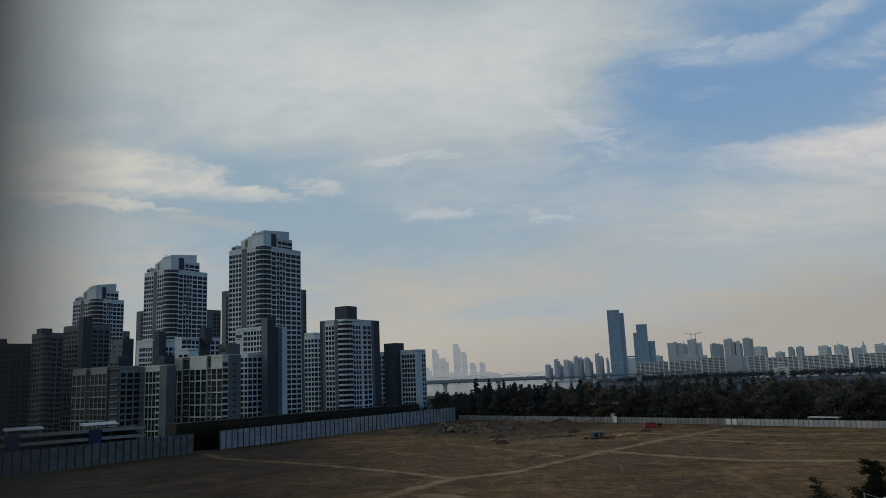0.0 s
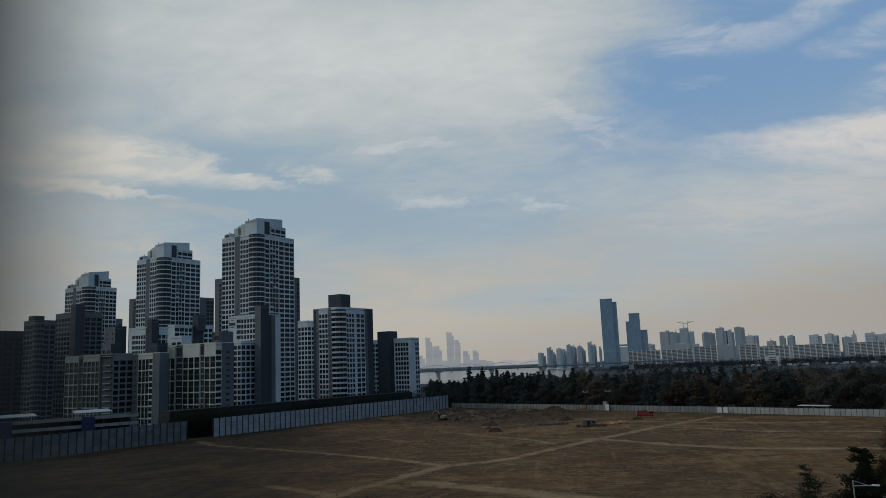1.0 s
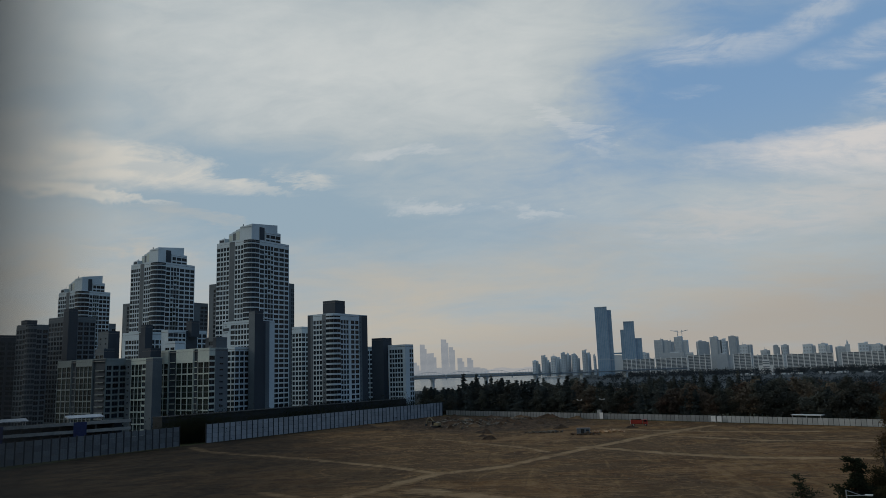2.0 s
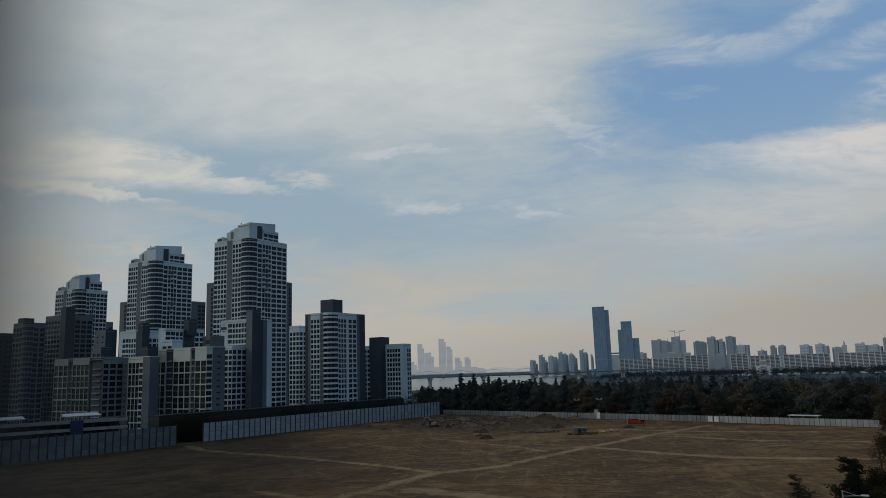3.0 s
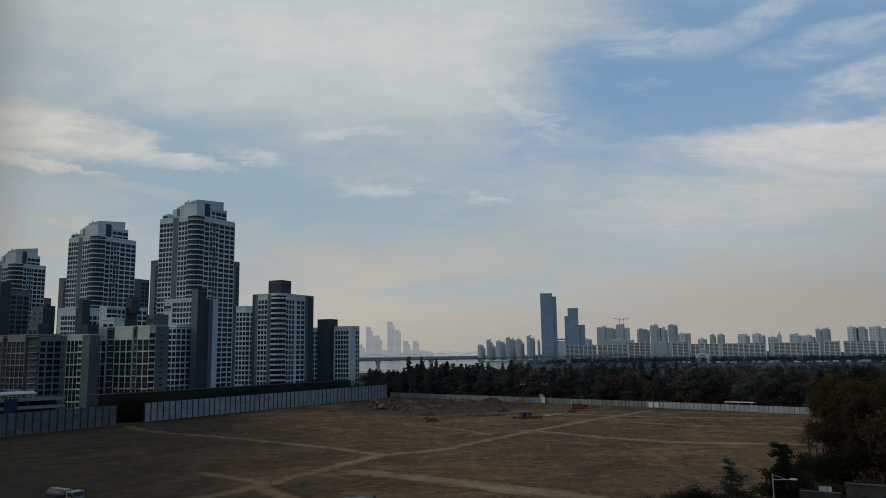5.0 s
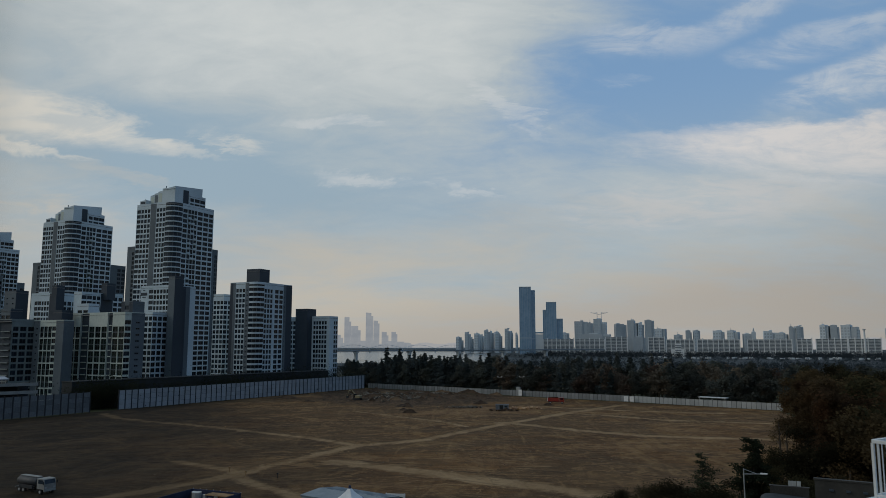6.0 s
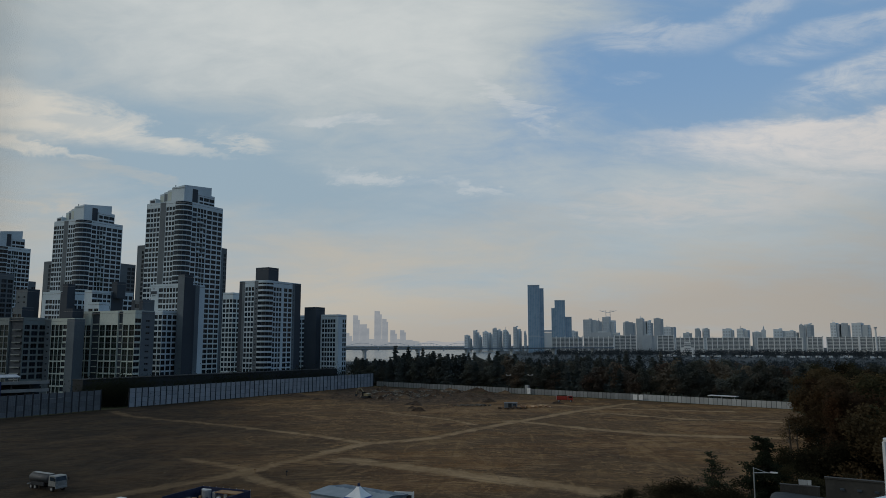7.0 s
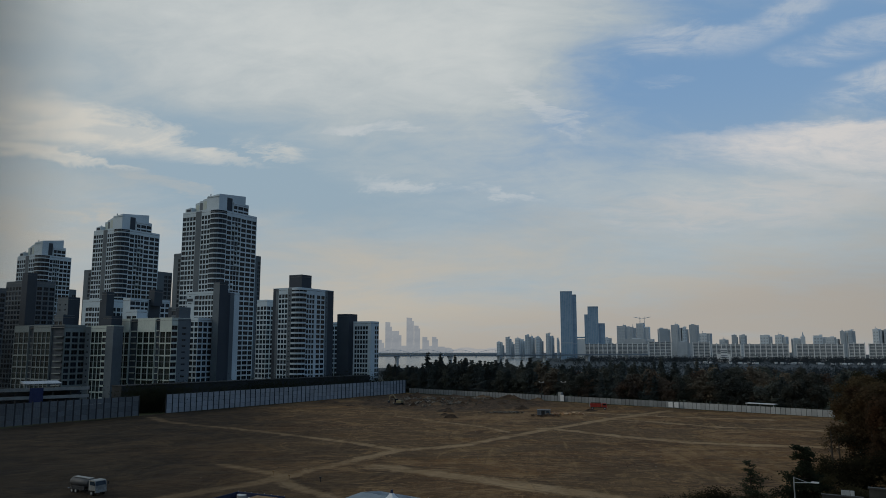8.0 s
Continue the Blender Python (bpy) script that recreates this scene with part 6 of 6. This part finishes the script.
part("door", boxes((-0.7, 0.7, -0.05, -0.003, 0.3, 2.2)), CONCRETE, gate_box)


def utility_pole(x, y, h):
    root = thing("utility_pole", "slim grey pole with floodlight arms at the fence", "pole", pose(x, y, 0, 0, 0, -35), group="poles at the fence")
    part("shaft", tubes(((0, 0, -0.5), (0, 0, h), 0.16, 0.09)), CONCRETE, root)
    part("cross_arm", tubes(((-1.4, 0, h - 0.5), (1.4, 0, h - 0.5), 0.07)), STEEL, root)
    for s in (-1.2, 1.2):
        part("floodlight", boxes((s - 0.3, s + 0.3, -0.25, 0.1, h - 0.45, h), bevel=0.04), STEEL, root)


utility_pole(32.2, 386.0, 9.6)
utility_pole(42.6, 377.2, 10.1)
shelter = thing("flat_roof_shelter", "long white flat roof showing over the fence", "shelter", from_to((117.5, 318.0), (126.5, 310.3)))
part("roof", boxes((-6, 6, 0, 4, 3.5, 3.75), bevel=0.05), WHITE_PAINT, shelter)
for x in (-5.5, 0, 5.5):
    part("post", boxes((x - 0.08, x + 0.08, 0.3, 0.46, 0, 3.5)), STEEL, shelter)


def marker_post(x, y, mat, label):
    root = thing("marker_post", label, "post", pose(x, y, ground_height(x, y)), group="marker posts")
    part("stake", tubes(((0, 0, -0.2), (0, 0, 0.8), 0.08, 0.06)), mat, root)
    part("cap", boxes((-0.2, 0.2, -0.2, 0.2, 0.8, 1.05), bevel=0.05), mat, root)


marker_post(-66.8, 234.4, ORANGE, "short orange survey marker in the earth")
marker_post(-32.3, 151.3, BLACK, "short dark survey marker in the earth")
marker_post(-39.2, 153.2, ORANGE, "short orange survey marker in the earth")
marker_post(-44.0, 158.5, ORANGE, "short orange survey marker in the earth")


# blue-sheeted yard
def yard():
    m = from_to((-44.2, 125.6), (-33.1, 121.0))
    root = thing("storage_yard", "small yard fenced with dark blue sheets, full of material", "storage yard", m)
    w, d = 9.5, 9.0
    for name, r in (("sheet_back", (-0.5, w, 5.5, 5.6, 0, 1.9)), ("sheet_side", (-0.6, -0.5, -4, 5.6, 0, 1.9)), ("sheet_end", (w, w + 0.1, -4, 5.6, 0, 1.9))):
        part("fence_sheet", boxes(r), NAVY, root)
    for i in range(8):
        x = -0.5 + i * (w + 0.5) / 7
        part("fence_post", tubes(((x, 5.7, 0), (x, 5.7, 2.0), 0.05)), STEEL, root)
    r = random.Random(3)
    for i in range(60):
        x, y, s = r.uniform(0.2, w - 1.0), r.uniform(-2.5, 4.8), r.uniform(0.2, 0.6)
        mat = (ORANGE, STEEL, TANK, SPOIL, WHITE_PAINT, RUBBLE, NAVY)[i % 7]
        part("crate", boxes((x, x + s * 1.5, y, y + s, 0, r.uniform(0.5, 1.7)), bevel=0.03), mat, root)
    for i in range(6):
        y = 2.6 + i * 0.35
        part("plank", boxes((4.5, 9.0, y, y + 0.26, 1.7, 1.82)), ORANGE, root)
    part("tank", tubes(((2.2, 3.4, 0), (2.2, 3.4, 1.9), 0.8), sides=16), STEEL, root)


yard()


# shed and tent at the near edge
def shed():
    root = thing("site_shed", "long site shed with blue-grey steel roof", "shed", pose(0, 0, 0))
    bm = bmesh.new()
    outline = [(-21.7, 120.3), (-10.5, 113.0), (-6.4, 119.2), (-16.9, 126.8)]
    prism(bm, outline, 0, 2.7)
    part("wall", bm, PANEL, root)
    bm = bmesh.new()
    a, b2, c, d = [Vector((x, y, 0)) for x, y in outline]
    ridge0, ridge1 = (a + d) / 2, (b2 + c) / 2
    mid = (a + b2 + c + d) / 4
    for q in ((a, b2, ridge1, ridge0), (ridge0, ridge1, c, d)):
        grow = [mid + (p - mid) * 1.04 for p in q]
        prism(bm, [(p.x, p.y) for p in grow], 2.7, [3.4 if p in (ridge0, ridge1) else 2.95 for p in q])
    roof = part("roof", bm, BLUE_ROOF, root)
    for i in range(14):
        t = (i + 0.5) / 14
        p, q = ridge0.lerp(ridge1, t), d.lerp(c, t)
        part("roof_rib", tubes(((p.x, p.y, 3.42), (q.x, q.y, 2.98), 0.05), sides=4), BLUE_ROOF, roof)
    sign = thing("banner", "white banner with dark and red writing bars by the shed", "banner", from_to((-8.4, 120.6), (-5.6, 120.2)))
    part("panel", boxes((0, 3.2, -0.05, 0.05, 1.6, 3.1)), WHITE_PAINT, sign)
    for x0, x1, mat in ((0.3, 1.6, RED_PAINT), (1.9, 2.8, BLACK)):
        part("writing", boxes((x0, x1, -0.066, -0.053, 2.1, 2.6)), mat, sign)
    for x in (0.1, 3.1):
        part("post", boxes((x - 0.05, x + 0.05, 0.053, 0.15, 0, 3.2)), STEEL, sign)


def tent(x, y):
    root = thing("canopy_tent", "peaked marquee tent with blue and white panels", "tent", pose(x, y, 0, 0, 0, 62))
    s, eave, peak = 3.0, 2.6, 4.9
    steps = 6
    for k in range(8):
        bm, bm2 = bmesh.new(), bmesh.new()
        a0, a1 = math.pi / 4 * k + math.pi / 4, math.pi / 4 * (k + 1) + math.pi / 4

        def rim(a):
            c, d = math.cos(a), math.sin(a)
            f = s / max(abs(c), abs(d))
            return Vector((c * f, d * f, 0))

        rows = []
        for i in range(steps + 1):
            t = i / steps
            z = eave + (peak - eave) * (1 - t) ** 1.7
            rows.append([bm.verts.new(rim(a) * max(t, 0.04) + Vector((0, 0, z))) for a in (a0, a1)])
        for p, q in zip(rows[:4], rows[1:4]):
            bm.faces.new((p[0], p[1], q[1], q[0]))
        edge = [[bm2.verts.new(v.co) for v in r] for r in rows[3:]]
        skirt = [bm2.verts.new(rim(a) + Vector((0, 0, eave - 0.35))) for a in (a0, a1)]
        for p, q in zip(edge, edge[1:] + [skirt]):
            bm2.faces.new((p[0], p[1], q[1], q[0]))
        bmesh.ops.delete(bm, geom=[v for v in bm.verts if not v.link_faces], context="VERTS")
        part("canopy_panel", bm, WHITE_PAINT, root, "white peak panel", smooth=True)
        part("canopy_skirt", bm2, TENT_BLUE, root, "blue lower panel", smooth=True)
    part("finial", tubes(((0, 0, peak - 0.15), (0, 0, peak + 0.35), 0.26, 0.16)), NAVY, root)
    for px in (-s, s):
        for py in (-s, s):
            part("leg", tubes(((px * 0.98, py * 0.98, 0), (px * 0.98, py * 0.98, eave), 0.05)), STEEL, root)


shed()
tent(-13.6, 116.0)
small_truck = thing("small_truck", "small white pickup truck with open bed", "truck", from_to((-53.5, 121.0), (-50, 119.5)))
part("bed", boxes((-2.6, 0.3, -0.85, 0.85, 0.7, 1.2), bevel=0.04), WHITE_PAINT, small_truck)
cab(small_truck, 0.5, 2.1, 1.7, 0.6, 2.0, WHITE_PAINT)
wheel_parts(small_truck, [(-1.7, -0.75), (-1.7, 0.75), (1.4, -0.75), (1.4, 0.75)], 0.34, 0.2)


# street lamps, walls and the terrace beside the viewpoint
def street_lamp(x, y, h, reach, turn):
    root = thing("street_lamp", "grey steel street lamp with a single arm", "street lamp", pose(x, y, 0, 0, 0, turn), group="street lamps")
    part("pole", tubes(((0, 0, -0.2), (0, 0, h), 0.11, 0.07)), STEEL, root)
    part("base", tubes(((0, 0, 0), (0, 0, 0.9), 0.2, 0.17)), STEEL, root)
    part("arm", tubes(((0, 0, h - 0.7), (reach, 0, h - 0.55), 0.05)), STEEL, root)
    part("stay", tubes(((0, 0, h - 0.05), (reach * 0.7, 0, h - 0.55), 0.03)), STEEL, root)
    head = part("head", boxes((reach - 0.2, reach + 0.7, -0.16, 0.16, h - 0.6, h - 0.42), bevel=0.05), WHITE_PAINT, root)
    part("lens", boxes((reach, reach + 0.6, -0.12, 0.12, h - 0.64, h - 0.603)), FRAME, head)


street_lamp(40.4, 99.1, 10.5, 2.2, -24)
street_lamp(75.5, 152.5, 8.6, 3.0, -27)


def roof_building():
    """Flat-roofed neighbour: concrete parapet, tree shade put into its colour, with brackets on the inside."""
    root = thing("flat_roofed_building", "low building with shade-darkened concrete roof parapet", "building", pose(26.9, 53.6, 0, 0, 0, -31))
    part("body", boxes((0.5, 16, 0.304, 8, 0, 15.6)), CONCRETE, root)
    par = part("parapet", boxes((0, 16, 0, 0.3, 0, 17.3)), CONCRETE, root)
    part("coping", boxes((-0.06, 16.06, -0.06, 0.36, 17.304, 17.42)), CONCRETE, root)
    for i in range(7):
        x = 0.9 + i * 1.05
        part("bracket", boxes((x, x + 0.28, -0.12, -0.003, 16.6, 16.75), bevel=0.02), DARK_WALL, par)
    root = thing("boundary_wall", "low ribbed concrete wall with a sign frame", "wall", pose(30.4, 68.8, 0, 0, 0, -27))
    part("panel", boxes((0, 3.2, 0, 0.3, 0, 14.0)), CONCRETE, root)
    part("cap", boxes((-0.05, 3.25, -0.05, 0.35, 14.004, 14.1)), CONCRETE, root)
    for i in range(12):
        x = 0.1 + i * 0.26
        part("rib", boxes((x, x + 0.1, -0.05, -0.003, 12.5, 13.95)), CONCRETE, root)
    board = thing("notice_frame", "small pale notice panels on thin posts", "sign", pose(32.0, 68.6, 0, 0, 0, -27))
    for x in (0.0, 0.36, 0.72):
        part("panel", boxes((x, x + 0.32, 0, 0.05, 14.05, 14.5)), PANEL_GREY, board)
    part("frame_post", boxes((0.3, 0.36, 0.054, 0.1, 0, 14.5)), STEEL, board)
    canopy = thing("curved_canopy", "dark rounded canopy roof below the terrace", "canopy", pose(28.0, 66.0, 0, 0, 0, -27))
    bm = bmesh.new()
    ring = [(0.0, 12.9), (0.15, 13.25), (0.5, 13.45), (1.2, 13.5), (4.6, 13.3)]
    for (xa, za), (xb, zb) in zip(ring, ring[1:]):
        v = [bm.verts.new(p) for p in ((xa, 0, za), (xb, 0, zb), (xb, 3, zb), (xa, 3, za))]
        bm.faces.new(v)
    bmesh.ops.remove_doubles(bm, verts=bm.verts, dist=0.001)
    bmesh.ops.solidify(bm, geom=bm.faces, thickness=0.12)
    part("roof", bm, CLADDING, canopy)
    part("support", boxes((0.4, 4.4, 0.4, 2.6, 0, 12.9)), DARK_WALL, canopy)


roof_building()


def terrace():
    """White railing on a corner terrace of the house in which the viewer stands."""
    root = thing("terrace_railing", "white painted steel terrace railing", "railing", pose(7.57, 12.98, 24.29, 0, 0, -58))
    for name, r in (("top_rail", (0, 4.0, -0.035, 0.035, 0.98, 1.04)), ("top_rail", (-0.035, 0.035, 0.036, 3.0, 0.98, 1.04)), ("bottom_rail", (0, 4.0, -0.02, 0.02, 0.08, 0.12)), ("bottom_rail", (-0.02, 0.02, 0.03, 3.0, 0.08, 0.12))):
        part(name, boxes(r, bevel=0.008), WHITE_PAINT, root)
    bar = mesh_of(tubes(((0, 0, 0.0), (0, 0, 0.98), 0.011), sides=6), WHITE_PAINT)
    for i in range(26):
        part("baluster", bar, None, root, m=pose(0.1 + i * 0.15, 0, 0))
    for i in range(1, 20):
        part("baluster", bar, None, root, m=pose(0, i * 0.15, 0))
    for p in ((0, 0), (4, 0), (0, 3)):
        part("post", boxes((p[0] - 0.022, p[0] + 0.022, p[1] - 0.022, p[1] + 0.022, 0, 0.979)), WHITE_PAINT, root)
    slab = thing("terrace", "pale concrete terrace on a wing wall", "terrace", pose(7.57, 12.98, -0.06, 0, 0, -58))
    part("slab", boxes((-0.25, 4.3, -0.25, 3.3, 24.1, 24.35), bevel=0.02), WHITE_WALL, slab)
    part("wall", boxes((0.3, 4.3, 0.3, 3.3, 0, 24.096)), WHITE_WALL, slab)


terrace()


# ---------------------------------------------------------------- the room with the open window, from which the site is seen
def viewing_room():
    def wall(name, label, *rows):
        tagged(part(name, boxes(*rows), WHITE_WALL), label, "wall", kind="structure")

    x0, x1, y0, y1, top = -3.0, 3.2, -5.0, 0.12, 31.0
    wall("wall_north", "pale outer wall with a wide window opening", (x0, -0.5, y1, y1 + 0.2, 0, top), (1.9, x1, y1, y1 + 0.2, 0, top),
         (-0.5, 1.9, y1, y1 + 0.2, 0, 26.3), (-0.5, 1.9, y1, y1 + 0.2, 28.2, top))
    wall("wall_south", "pale plain wall behind the viewer", (x0, x1, y0 - 0.2, y0, 0, top))
    wall("wall_west", "pale plain side wall", (x0 - 0.2, x0, y0 - 0.2, y1 + 0.2, 0, top))
    wall("wall_east", "pale plain side wall", (x1, x1 + 0.2, y0 - 0.2, y1 + 0.2, 0, top))
    tagged(part("floor", boxes((x0, x1, y0, y1, 25.2, 25.45)), CONCRETE), "plain floor of the viewing room", "floor", kind="structure")
    tagged(part("ceiling", boxes((x0, x1, y0, y1, 28.5, 28.8)), WHITE_WALL), "plain white ceiling", "ceiling", kind="structure")
    tagged(part("roof", boxes((x0 - 0.4, x1 + 0.4, y0 - 0.4, y1 + 0.4, top + 0.004, top + 0.3)), ROOF), "flat concrete roof", "roof", kind="structure")
    sash = tagged(new("window_1"), "dark aluminium sliding window, open", "window", kind="structure")
    sash.matrix_world = pose(0, 0, 26.3)
    for name, r in (("stile", (-0.1, -0.0388, 0.0255, 0.0555, 0.0, 1.9)), ("stile", (-0.5, -0.45, 0.0255, 0.0555, 0.0, 1.9)),
                    ("rail", (-0.45, -0.1, 0.0255, 0.0555, 0.0, 0.06)), ("rail", (-0.45, -0.1, 0.0255, 0.0555, 1.84, 1.9)),
                    ("track", (-0.5, 1.9, 0.058, 0.119, -0.05, -0.003)), ("track", (-0.5, 1.9, 0.058, 0.119, 1.9, 1.95))):
        part(name, boxes(r, bevel=0.003), POST, sash)
    pane = part("pane", boxes((-0.45, -0.1, 0.038, 0.043, 0.06, 1.84)), GLASS, sash)
    pane.visible_shadow = False


viewing_room()
